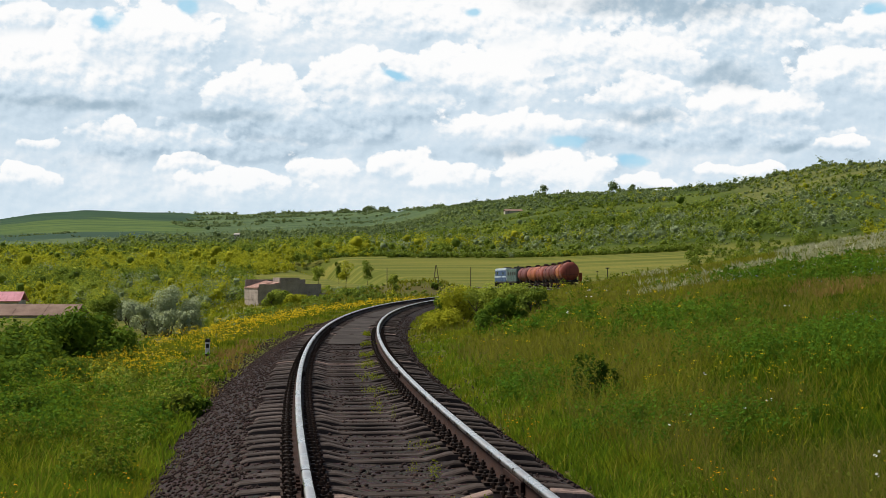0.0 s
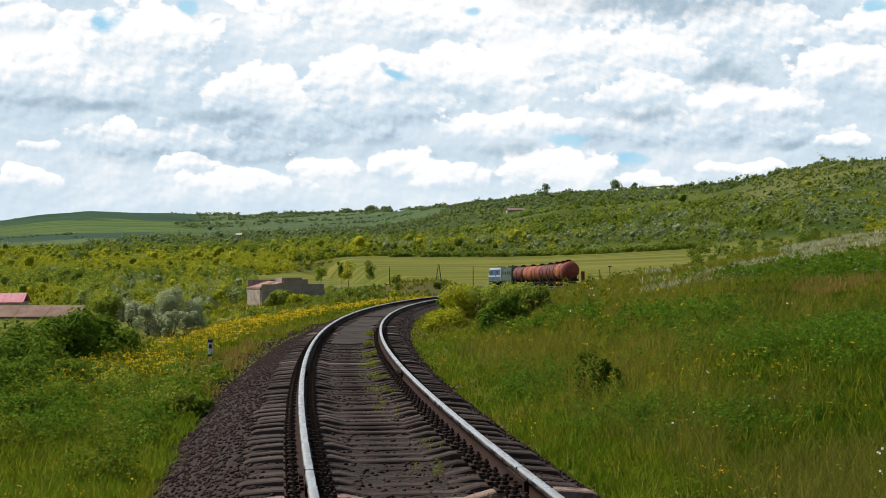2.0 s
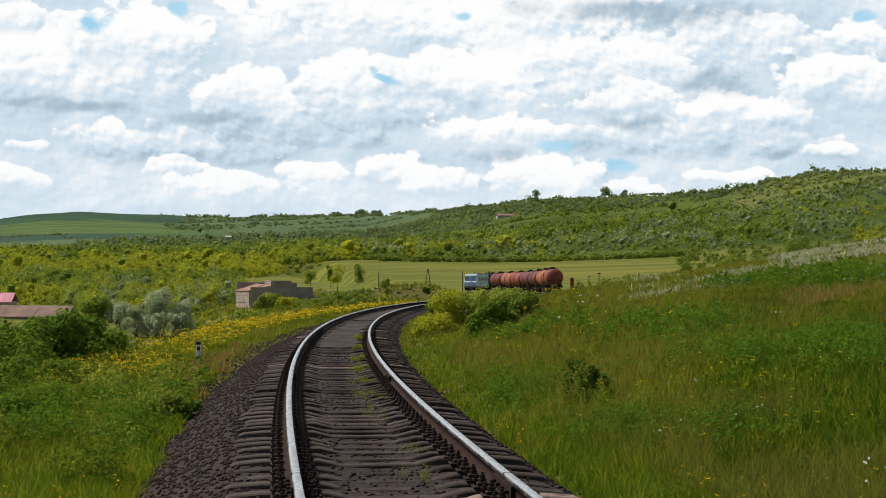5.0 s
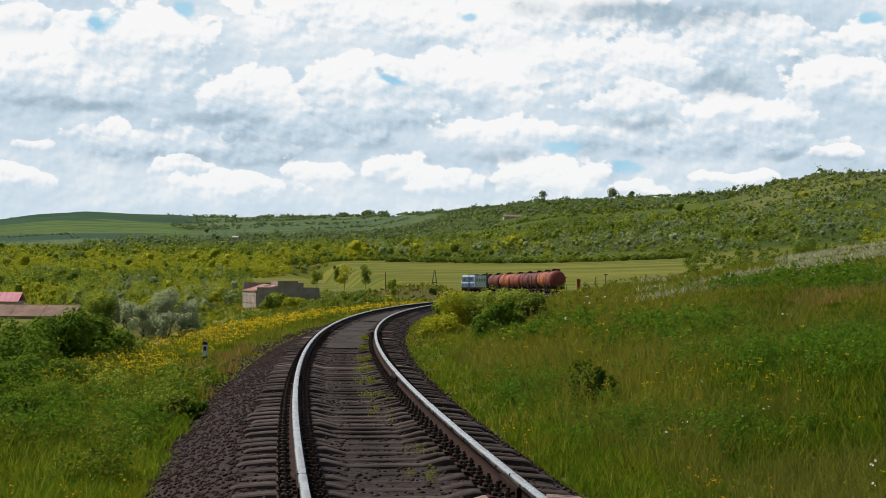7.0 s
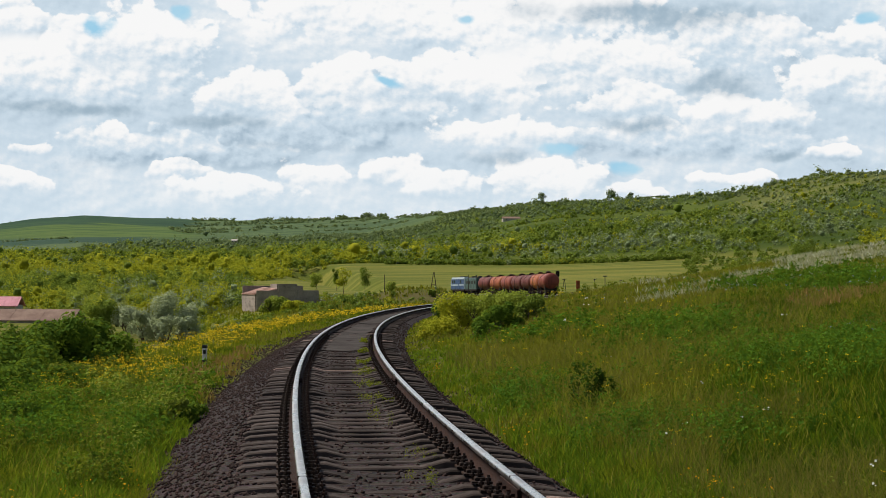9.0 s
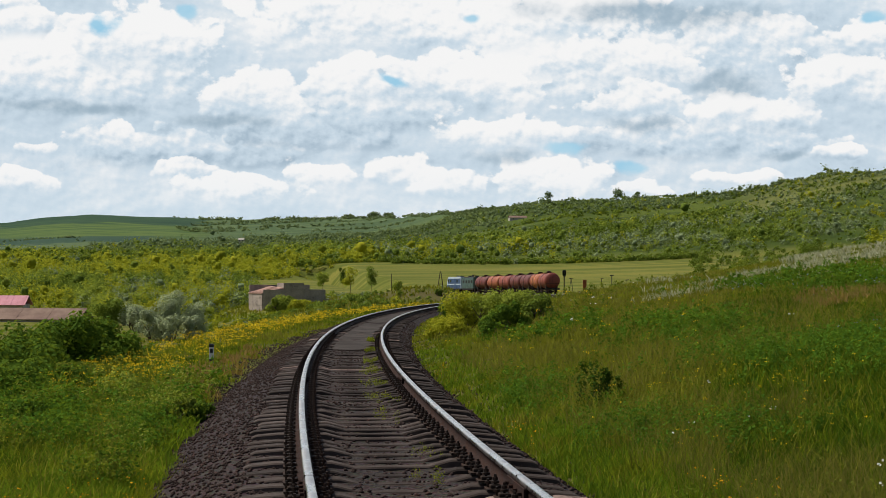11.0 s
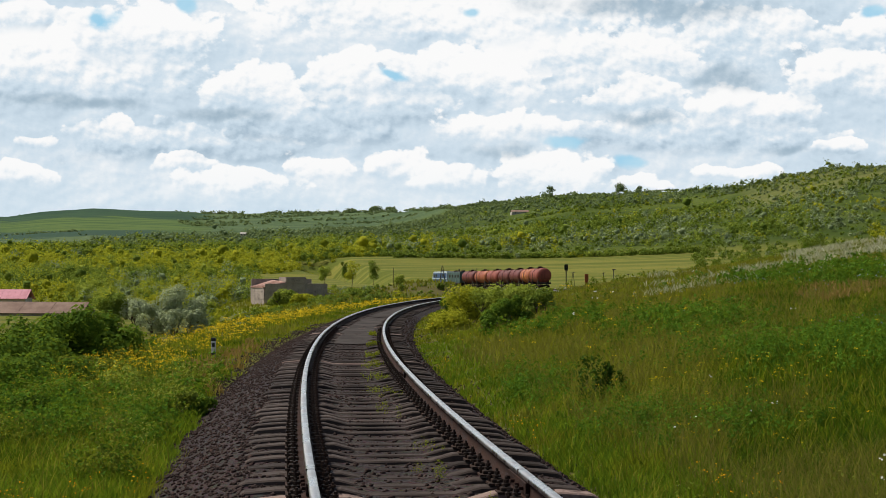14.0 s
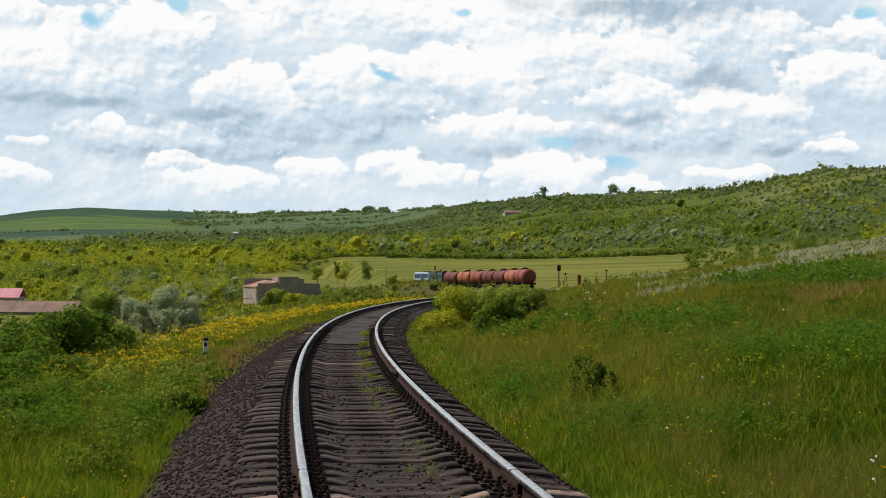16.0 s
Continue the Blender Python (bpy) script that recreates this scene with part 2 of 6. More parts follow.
def ground_material():
    n = Nodes("meadow_ground")
    pos = n.coords()
    big = n.noise(0.012, 5, 0.6, pos)
    mid = n.noise(0.15, 5, 0.6, pos)
    fine = n.noise(6.0, 4, 0.65, pos)
    sep = n.add("SeparateXYZ")
    n.put(sep.inputs[0], pos)
    lines = n.noise(1.0, 5, 0.65, n.mapped((0.008, 0.20, 0.02), pos))
    near = n.mix(n.step(mid, 0.35, 0.65), (0.070, 0.085, 0.012), (0.10, 0.095, 0.020))
    near = n.mix(n.step(fine, 0.45, 0.7, 0, 0.7), near, (0.055, 0.040, 0.024))
    field = n.mix(n.step(lines, 0.40, 0.60), (0.082, 0.098, 0.018), (0.170, 0.160, 0.036))
    field = n.mix(n.step(n.noise(0.9, 4, 0.65, pos), 0.4, 0.7, 0, 0.45), field, (0.085, 0.115, 0.016))
    # hill ground darkened to paint in the shade between the bushes
    hill = n.mix(n.step(big, 0.4, 0.6), (0.044, 0.066, 0.012), (0.080, 0.104, 0.017))
    hill = n.mix(n.step(mid, 0.45, 0.7, 0, 0.6), hill, (0.030, 0.055, 0.014))
    dist = n.add("VectorMath")
    dist.operation = "LENGTH"
    n.put(dist.inputs[0], pos)
    d = dist.outputs["Value"]
    col = n.mix(n.step(d, 130, 220), near, field)
    col = n.mix(n.step(d, 560, 640), col, hill)
    # far fields: bearing by the slope x / y, bands by distance
    bear = n.math("ADD", n.math("DIVIDE", sep.outputs[0], n.math("MAXIMUM", sep.outputs[1], 1.0)), n.math("MULTIPLY", n.math("SUBTRACT", big, 0.5), 0.05))
    deep = n.math("ADD", sep.outputs[1], n.math("MULTIPLY", n.math("SUBTRACT", big, 0.5), 500.0))
    rows_ = n.noise(1.0, 5, 0.6, n.mapped((0.004, 0.035, 0.0), pos))
    # field greens shifted bluer, distance haze put into their colour
    crop = n.mix(n.step(rows_, 0.4, 0.6), (0.050, 0.088, 0.030), (0.090, 0.130, 0.036))
    crop = n.mix(n.step(deep, 1560, 1640, 1, 0), crop, (0.036, 0.066, 0.042))
    crop = n.mix(n.step(deep, 1340, 1380, 1, 0), crop, (0.085, 0.118, 0.052))
    crop = n.mix(n.step(deep, 2040, 2130), crop, n.mix(n.step(rows_, 0.35, 0.65), (0.026, 0.055, 0.034), (0.040, 0.075, 0.036)))
    col = n.mix(n.math("MULTIPLY", n.step(sep.outputs[1], 1150, 1250), n.step(bear, -0.175, -0.160, 1, 0)), col, crop)
    lea = n.mix(n.step(rows_, 0.42, 0.58), (0.050, 0.082, 0.038), (0.085, 0.122, 0.050))
    col = n.mix(n.math("MULTIPLY", n.step(sep.outputs[1], 1500, 1600), n.step(bear, -0.175, -0.160)), col, lea)
    top = n.mix(n.step(rows_, 0.4, 0.6), (0.075, 0.092, 0.024), (0.115, 0.122, 0.036))
    col = n.mix(n.math("MULTIPLY", n.step(sep.outputs[1], 850, 900), n.step(bear, 0.19, 0.21)), col, top)
    bank = n.math("MULTIPLY", n.step(n.math("ABSOLUTE", n.math("SUBTRACT", sep.outputs[1], 166.0)), 8, 16, 1, 0),
                  n.step(n.math("ABSOLUTE", n.math("ADD", sep.outputs[0], 1.0)), 8, 14, 1, 0))
    col = n.mix(n.math("MULTIPLY", bank, n.step(mid, 0.3, 0.6)), col, (0.085, 0.075, 0.028))
    n.bump(fine, 0.4, 0.05)
    return n.finish(col, 0.95, 0, 0.03)


# ---- clouded sky, far behind everything ----
def build_sky():
    far = 4300.0
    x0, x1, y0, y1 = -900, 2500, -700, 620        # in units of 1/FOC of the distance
    nx, ny = 34, 12
    X, Y = np.meshgrid(np.linspace(x0, x1, nx + 1), np.linspace(y0, y1, ny + 1))
    verts = np.stack([(X - 784) / FOC * far, np.zeros_like(X), (HOR - Y) / FOC * far], -1).reshape(-1, 3)
    idx = np.arange((nx + 1) * (ny + 1)).reshape(ny + 1, nx + 1)
    faces = np.stack([idx[:-1, :-1], idx[:-1, 1:], idx[1:, 1:], idx[1:, :-1]], -1).reshape(-1, 4)
    n = Nodes("clouded_sky")
    n.mat.cycles.emission_sampling = "NONE"
    p = n.mapped((FOC / far, FOC / far, -FOC / far))
    off = n.add("VectorMath")
    off.operation = "ADD"
    n.put(off.inputs[0], p)
    off.inputs[1].default_value = (784, 0, HOR)
    p = off.outputs[0]
    def vmath(op, u, v):
        m = n.add("VectorMath")
        m.operation = op
        for i, w in enumerate((u, v)):
            n.put(m.inputs[i], w)
        return m.outputs["Value"] if op == "LENGTH" else m.outputs[0]

    # slow wander of all outlines
    w = n.add("TexNoise")
    n.put(w.inputs["Vector"], p)
    w.inputs["Scale"].default_value, w.inputs["Detail"].default_value, w.inputs["Roughness"].default_value = 0.009, 1.5, 0.45
    q = vmath("ADD", p, vmath("MULTIPLY", vmath("SUBTRACT", w.outputs["Color"], (0.5, 0.5, 0.5)), (60, 0, 44)))

    def heap(v, scale, detail, rough):
        """Heaped round billows, each carrying smaller ones."""
        c = n.add("TexVoronoi")
        c.feature = "SMOOTH_F1"
        c.normalize = True
        n.put(c.inputs["Vector"], v)
        c.inputs["Scale"].default_value, c.inputs["Detail"].default_value = scale, detail
        c.inputs["Roughness"].default_value, c.inputs["Smoothness"].default_value = rough, 0.55
        return n.math("SUBTRACT", 1.0, c.outputs["Distance"])

    def height(v):
        big_h = n.math("ADD", n.math("MULTIPLY", heap(v, 0.017, 3, 0.5), 1.2), n.math("MULTIPLY", heap(v, 0.042, 3, 0.5), 0.5))
        return n.math("ADD", big_h, n.math("MULTIPLY", n.noise(0.016, 6, 0.6, v), 0.55))

    flat = n.mapped((0.82, 0.0, 1.05), p)
    top_h = height(flat)
    side = height(vmath("ADD", flat, (-5.0, 0, -8.0)))
    relief = n.math("SUBTRACT", top_h, side)
    soft = n.noise(0.0065, 5, 0.55, n.mapped((0.55, 0, 1.2), p))
    bumps = n.math("SUBTRACT", top_h, 1.38)

    def local(cx, cy, rx, ry):
        m = n.add("Mapping")
        n.put(m.inputs[0], q)
        m.inputs["Location"].default_value = (-cx / rx, 0, -cy / ry)
        m.inputs["Scale"].default_value = (1 / rx, 0, 1 / ry)
        g = n.add("VectorMath")
        g.operation = "LENGTH"
        n.put(g.inputs[0], m.outputs[0])
        s = n.add("SeparateXYZ")
        n.put(s.inputs[0], m.outputs[0])
        return g.outputs["Value"], s.outputs[2]

    GREY, MIST, WHITE_C = (0.37, 0.49, 0.60), (0.63, 0.75, 0.85), (0.985, 0.985, 0.985)

    def shade(lit):
        return n.mix(n.step(lit, 0.40, 0.92), n.mix(n.step(lit, -0.05, 0.50), GREY, MIST), WHITE_C)

    # veil of thin cloud with pale blue behind it
    veil = n.math("ADD", n.math("MULTIPLY", soft, 1.15), n.math("MULTIPLY", relief, 0.8))
    col = shade(n.math("ADD", veil, -0.10))
    for cx, cy, rx, ry, bright in CLOUDS:
        r, t = local(cx, cy, rx, ry)
        edge = n.math("ADD", r, n.math("MULTIPLY", bumps, -2.0))
        mask = n.math("MULTIPLY", n.step(edge, 0.84, 1.00, 1.0, 0.0), n.step(n.math("ADD", t, n.math("MULTIPLY", soft, 0.5)), 0.45, 1.15, 1.0, 0.0))
        body = n.math("ADD", n.step(t, -0.75, 1.05, bright + 0.02, bright - 0.60), n.math("MULTIPLY", relief, 1.7))
        col = n.mix(mask, col, shade(n.math("ADD", body, n.math("MULTIPLY", n.math("SUBTRACT", soft, 0.5), 0.9))))
    for cx, cy, rx, ry in SHADES:
        r, t = local(cx, cy, rx, ry)
        r = n.math("ADD", r, n.math("MULTIPLY", bumps, 1.3))
        col = n.mix(n.step(r, 0.35, 1.25, 0.85, 0.0), col, n.mix(n.step(relief, -0.15, 0.2), (0.34, 0.46, 0.56), (0.50, 0.61, 0.70)))
    for cx, cy, rx, ry in GAPS:
        r, t = local(cx, cy, rx, ry)
        r = n.math("ADD", r, n.math("MULTIPLY", bumps, 1.8))
        col = n.mix(n.step(r, 0.45, 1.10, 0.95, 0.0), col, n.mix(n.step(soft, 0.35, 0.65), (0.30, 0.62, 0.84), (0.50, 0.74, 0.88)))
    sep = n.add("SeparateXYZ")
    n.put(sep.inputs[0], p)
    col = n.mix(n.step(sep.outputs[2], 270, 400, 0, 0.30), col, (0.70, 0.83, 0.92))
    em = n.add("Emission")
    n.put(em.inputs["Color"], col)
    em.inputs["Strength"].default_value = 1.0
    n.tree.links.new(em.outputs[0], n.out.inputs["Surface"])
    ob = mesh_object("sky_backdrop", verts, faces.copy(), n.mat)
    ob.location = (0, far, EYE)
    return tagged(ob, "pale blue sky filled with white and grey cumulus clouds", "sky", kind="structure")


# centre, half width, half height; for clouds also how bright the crown is
GAPS = [(188, 36, 34, 26), (332, 8, 20, 13), (702, 134, 44, 14), (1005, 252, 54, 18), (1115, 290, 48, 16), (838, 15, 16, 10), (1545, 14, 26, 12)]
SHADES = [(1170, 8, 270, 34), (110, 182, 170, 17), (890, 266, 66, 17), (1150, 208, 70, 16), (400, 205, 120, 12), (1400, 262, 60, 10),
          (1290, 135, 80, 30)]
CLOUDS = [(130, 120, 240, 92, 0.86), (1000, 120, 190, 80, 0.90), (330, 262, 210, 40, 0.62), (1240, 240, 230, 40, 0.66), (760, 30, 330, 70, 0.98), (1320, 85, 250, 66, 0.78), (560, 225, 150, 40, 0.62),
          (90, 110, 150, 66, 1.0), (270, 66, 120, 74, 1.0), (20, 30, 70, 44, 0.95), (455, 175, 82, 52, 0.95), (700, 195, 130, 42, 0.80),
          (612, 142, 62, 44, 1.0), (835, 140, 130, 58, 1.0), (1100, 100, 120, 44, 0.92), (1130, 178, 110, 36, 0.86), (1340, 192, 110, 38, 0.90),
          (1500, 140, 90, 50, 1.0), (1540, 52, 40, 40, 1.0), (880, 225, 110, 34, 0.92), (215, 230, 30, 34, 0.98), (75, 256, 42, 14, 0.95),
          (40, 314, 56, 20, 0.98), (340, 300, 60, 22, 0.85), (430, 326, 85, 30, 0.95), (570, 300, 52, 34, 0.95), (715, 296, 66, 32, 1.0),
          (985, 312, 95, 40, 1.0), (1130, 326, 50, 16, 1.0), (1320, 300, 66, 17, 1.0), (1500, 250, 44, 14, 1.0), (800, 318, 60, 26, 0.95)]
sky_backdrop = build_sky()
build_ground()


# ---- the railway ----
def sweep(profile, s_list, u0, z0, close=True):
    """A profile of (u, z) swept along the track."""
    k = len(profile)
    verts = []
    for s in s_list:
        x, y, tz, h = track(s)
        c, sn = math.cos(h), math.sin(h)
        for pu, pz in profile:
            verts.append((x + (u0 + pu) * c, y - (u0 + pu) * sn, tz + z0 + pz))
    faces = []
    for i in range(len(s_list) - 1):
        for j in range(k if close else k - 1):
            a, b = i * k + j, i * k + (j + 1) % k
            faces.append((a, b, b + k, a + k))
    return np.array(verts), np.array(faces)


RAIL_U = 0.795
HEAD = [(-0.034, -0.012), (-0.026, 0.0), (0.026, 0.0), (0.034, -0.012), (0.036, -0.040), (-0.036, -0.040)]
WEB = [(-0.036, -0.0405), (0.036, -0.0405), (0.010, -0.060), (0.009, -0.145), (0.075, -0.165), (0.075, -0.178),
       (-0.075, -0.178), (-0.075, -0.165), (-0.009, -0.145), (-0.010, -0.060)]
SLEEPER_TOP = -0.185


def build_track():
    line = new("railway_track")
    tagged(line, "single railway track with shiny rails on worn concrete sleepers", "railway track", kind="structure")
    s_list = list(np.arange(-12, 60, 1.0)) + list(np.arange(60, 480, 2.0))
    for side in (-1, 1):
        v, f = sweep(WEB, s_list, side * RAIL_U, 0)
        rail = mesh_object("rail", v, f, RUST, line)
        tagged(rail, "rusty brown steel rail with polished head")
        v, f = sweep(HEAD, s_list, side * RAIL_U, 0)
        mesh_object("rail_head", v, f, RAILHEAD, rail, smooth=False)["label"] = "polished shiny rail head"
    # one concrete sleeper: seats raised under the rails, waist lower, ends sloping
    def sleeper_mesh(mat, name):
        prof = [(-1.35, -0.045), (-1.30, -0.022), (-1.06, 0.0), (-0.55, 0.0), (-0.34, -0.055), (0.34, -0.055), (0.55, 0.0),
                (1.06, 0.0), (1.30, -0.022), (1.35, -0.045)]
        verts, faces = [], []
        for u, z in prof:
            w = 0.088 if abs(u) > 0.5 else 0.078
            verts += [(u, -w - 0.045, -0.24), (u, -w, z - 0.012), (u, -w + 0.014, z), (u, w - 0.014, z), (u, w, z - 0.012),
                      (u, w + 0.045, -0.24)]
        n = len(prof)
        for i in range(n - 1):
            for j in range(5):
                a = i * 6 + j
                faces.append((a, a + 1, a + 7, a + 6))
        faces.append(tuple(range(5, -1, -1)))
        faces.append(tuple(range((n - 1) * 6, n * 6)))
        me = bpy.data.meshes.new(name)
        me.from_pydata(verts, [], faces)
        me.materials.append(mat)
        return me
    old, fresh = sleeper_mesh(CONCRETE, "sleeper"), sleeper_mesh(FRESH, "sleeper_brown")
    # fastening: base plate, two bolts with nuts, clips and coil washers on each side of the rail
    bm = bmesh.new()
    box(bm, -0.19, 0.19, -0.085, 0.085, 0.0, 0.016)
    for sx in (-1, 1):
        box(bm, sx * 0.115 - 0.045, sx * 0.115 + 0.045, -0.05, 0.05, 0.016, 0.045, 0.008)
        rod(bm, (sx * 0.115, 0, 0.04), (sx * 0.115, 0, 0.125), 0.013, 6)
        rod(bm, (sx * 0.115, 0, 0.055), (sx * 0.115, 0, 0.072), 0.034, 10)
        rod(bm, (sx * 0.115, 0, 0.078), (sx * 0.115, 0, 0.103), 0.024, 6)
        rod(bm, (sx * 0.165, 0.05, 0.01), (sx * 0.165, 0.05, 0.085), 0.012, 6)
        rod(bm, (sx * 0.165, 0.05, 0.045), (sx * 0.165, 0.05, 0.065), 0.026, 6)
    clip = bpy.data.meshes.new("fastening")
    bm.to_mesh(clip)
    bm.free()
    clip.materials.append(IRON)
    rng = random.Random(4)
    s, k = -3.0, 0
    far_v, far_f = [], []
    while s < 470:
        x, y, tz, h = track(s)
        skip = 61.6 < s < 62.2 or 36.3 < s < 36.85
        if not skip and s < 130:
            brown = 10.2 < s < 11.5 or rng.random() < 0.02
            ob = new("sleeper", fresh if brown else old)
            ob.parent = line
            ob.matrix_basis = pose(x, y, tz + SLEEPER_TOP + rng.uniform(-0.022, 0.006), rng.uniform(-1.8, 1.8), rng.uniform(-0.6, 0.6),
                                   -math.degrees(h) + rng.uniform(-1.3, 1.3)) @ pose(rng.uniform(-0.05, 0.05), 0, 0)
            if brown:
                ob["label"] = "lighter brown concrete sleeper"
            if s < 45:
                for side in (-1, 1):
                    fx, fy, fz = on_track(s, side * RAIL_U)
                    c = new("fastening", clip)
                    c.parent = line
                    c.matrix_basis = pose(fx, fy, fz + SLEEPER_TOP, 0, 0, -math.degrees(h))
        elif not skip:
            base = len(far_v)
            for u, v, z in ((-1.35, -0.1, -0.24), (1.35, -0.1, -0.24), (1.35, 0.1, -0.24), (-1.35, 0.1, -0.24),
                            (-1.35, -0.09, 0), (1.35, -0.09, 0), (1.35, 0.09, 0), (-1.35, 0.09, 0)):
                far_v.append((x + u * math.cos(h) + v * math.sin(h), y - u * math.sin(h) + v * math.cos(h), tz + SLEEPER_TOP + z))
            for q in ((4, 5, 6, 7), (0, 1, 5, 4), (1, 2, 6, 5), (2, 3, 7, 6), (3, 0, 4, 7)):
                far_f.append(tuple(base + i for i in q))
        s += 0.486 + rng.uniform(-0.02, 0.02)
        k += 1
    tagged(mesh_object("distant_sleepers", far_v, far_f, CONCRETE, line), kind="stuff")
    # fine grit packed level with the sleepers beyond the first gap
    for a, b in ((36.95, 61.4), (62.4, 100.0)):
        v, f = sweep([(-0.70, -0.240), (-0.45, -0.218), (0.0, -0.238), (0.40, -0.220), (0.70, -0.242)], list(np.arange(a, b, 0.6)) + [b], 0, 0, close=False)
        v[:, 2] += 0.016 * ripple(v[:, 0], v[:, 1], 1.3, 9)
        grit = mesh_object("grit_fill", v, f[:, ::-1].copy(), GRIT, line, smooth=True)
        tagged(grit, "grey-brown grit packed between the rails")
    # fishplates at the joints
    for s, side in ((11.0, 1), (11.1, -1), (23.5, -1), (23.5, 1)):
        bm = bmesh.new()
        for sx in (-1, 1):
            box(bm, sx * 0.030 - 0.014, sx * 0.030 + 0.014, -0.4, 0.4, -0.145, -0.05, 0.005)
            for v in (-0.3, -0.1, 0.1, 0.3):
                rod(bm, (sx * 0.03, v, -0.098), (sx * 0.075, v, -0.098), 0.017, 6)
        x, y, z = on_track(s, side * RAIL_U)
        ob = part("fishplate", bm, RUST, line, "rusty bolted fishplate at the rail joint")
        ob.matrix_basis = pose(x, y, z, 0, 0, -math.degrees(track(s)[3]))
        bm = bmesh.new()
        box(bm, -0.037, 0.037, -0.006, 0.006, -0.042, 0.0012)
        ob = part("joint_gap", bm, IRON, line, "dark gap between two rail ends")
        ob.matrix_basis = pose(x, y, z, 0, 0, -math.degrees(track(s)[3]))


def stone_cloud(name, x, y, z, size, mat, seed):
    """Many broken stones in one mesh: each a squashed, skewed octahedron."""
    rng = np.random.RandomState(seed)
    n = len(x)
    base = np.array([(1, 0, 0), (0, 1, 0), (-1, 0, 0), (0, -1, 0), (0.15, 0.1, 1), (0, 0, -1)], float)
    v = base[None] * (size[:, None, None] * rng.uniform(0.6, 1.3, (n, 6, 1)))
    a = rng.uniform(0, 6.28, n)
    b = rng.uniform(-0.7, 0.7, n)
    c, s = np.cos(a), np.sin(a)
    cb, sb = np.cos(b), np.sin(b)
    vx = v[..., 0] * cb[:, None] + v[..., 2] * sb[:, None]
    vz = (-v[..., 0] * sb[:, None] + v[..., 2] * cb[:, None]) * 0.75
    vy = v[..., 1]
    out = np.stack([x[:, None] + vx * c[:, None] - vy * s[:, None], y[:, None] + vx * s[:, None] + vy * c[:, None],
                    z[:, None] + vz], -1).reshape(-1, 3)
    tri = np.array([(0, 1, 4), (1, 2, 4), (2, 3, 4), (3, 0, 4), (1, 0, 5), (2, 1, 5), (3, 2, 5), (0, 3, 5)])
    f = (np.arange(n)[:, None, None] * 6 + tri[None]).reshape(-1, 3)
    return mesh_object(name, out, f, mat)


BED = [(-2.35, -0.66), (-2.0, -0.50), (-1.5, -0.265), (-1.2, -0.238), (-0.6, -0.240), (0, -0.272), (0.6, -0.240), (1.2, -0.242), (1.42, -0.285), (1.7, -0.46), (2.0, -0.66)]


def build_ballast():
    s_list = list(np.arange(-12, 140, 1.0)) + list(np.arange(140, 480, 3.0))
    v, f = sweep(BED, s_list, 0, 0, close=False)
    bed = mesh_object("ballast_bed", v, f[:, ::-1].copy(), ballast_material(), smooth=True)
    tagged(bed, "dark brown crushed stone ballast bed under the track", "ballast", kind="structure")
    rng = np.random.RandomState(8)
    n = 27000
    s = 4 + (rng.random_sample(n) ** 1.7) * 62
    u = np.where(rng.random_sample(n) < 0.42, rng.uniform(-2.95, -1.25, n), rng.uniform(-1.4, 1.75, n))
    u = np.where((np.abs(u) < 0.7) & (rng.random_sample(n) < 0.45), rng.uniform(-2.9, -1.3, n), u)
    u = np.where(rng.random_sample(n) < 0.07, rng.uniform(1.4, 2.2, n), u)
    u = np.where((s < 12.5) & (rng.random_sample(n) < 0.12), rng.uniform(1.4, 2.9, n), u)
    x, y, z = on_track(s, u)
    z = np.maximum(z + np.interp(u, [b[0] for b in BED], [b[1] for b in BED]), ground_z(x, y)) + 0.004
    st = stone_cloud("ballast_stones", x, y, z, rng.uniform(0.013, 0.034, n), STONE, 5)
    tagged(st, "loose dark reddish-brown crushed ballast stones", "ballast stones", kind="stuff")


def ballast_material():
    n = Nodes("ballast_gravel")
    v = n.add("TexVoronoi")
    n.put(v.inputs["Vector"], n.coords())
    v.inputs["Scale"].default_value = 22
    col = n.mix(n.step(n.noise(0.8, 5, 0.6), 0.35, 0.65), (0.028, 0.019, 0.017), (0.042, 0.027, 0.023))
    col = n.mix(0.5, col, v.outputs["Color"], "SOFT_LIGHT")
    # darker towards the edges of each gravel cell
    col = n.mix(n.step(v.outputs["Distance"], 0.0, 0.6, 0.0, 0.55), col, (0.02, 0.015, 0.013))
    n.bump(v.outputs["Distance"], 1.0, 0.03)
    return n.finish(col, 0.95, 0, 0.2)


build_track()
build_ballast()


# ---- the train ----
def barrel_material(name, a, b, rusty):
    n = Nodes(name)
    big = n.noise(0.5, 5, 0.6, warp=0.5)
    streak = n.noise(1.0, 5, 0.65, n.mapped((2.2, 3.0, 0.35)))
    col = n.mix(n.step(big, 0.38, 0.62), a, b)
    col = n.mix(n.step(streak, 0.5, 0.72, 0, 0.8), col, rusty)
    n.bump(n.noise(9, 4), 0.15, 0.02)
    return n.finish(col, 0.6, 0.0, 0.35)


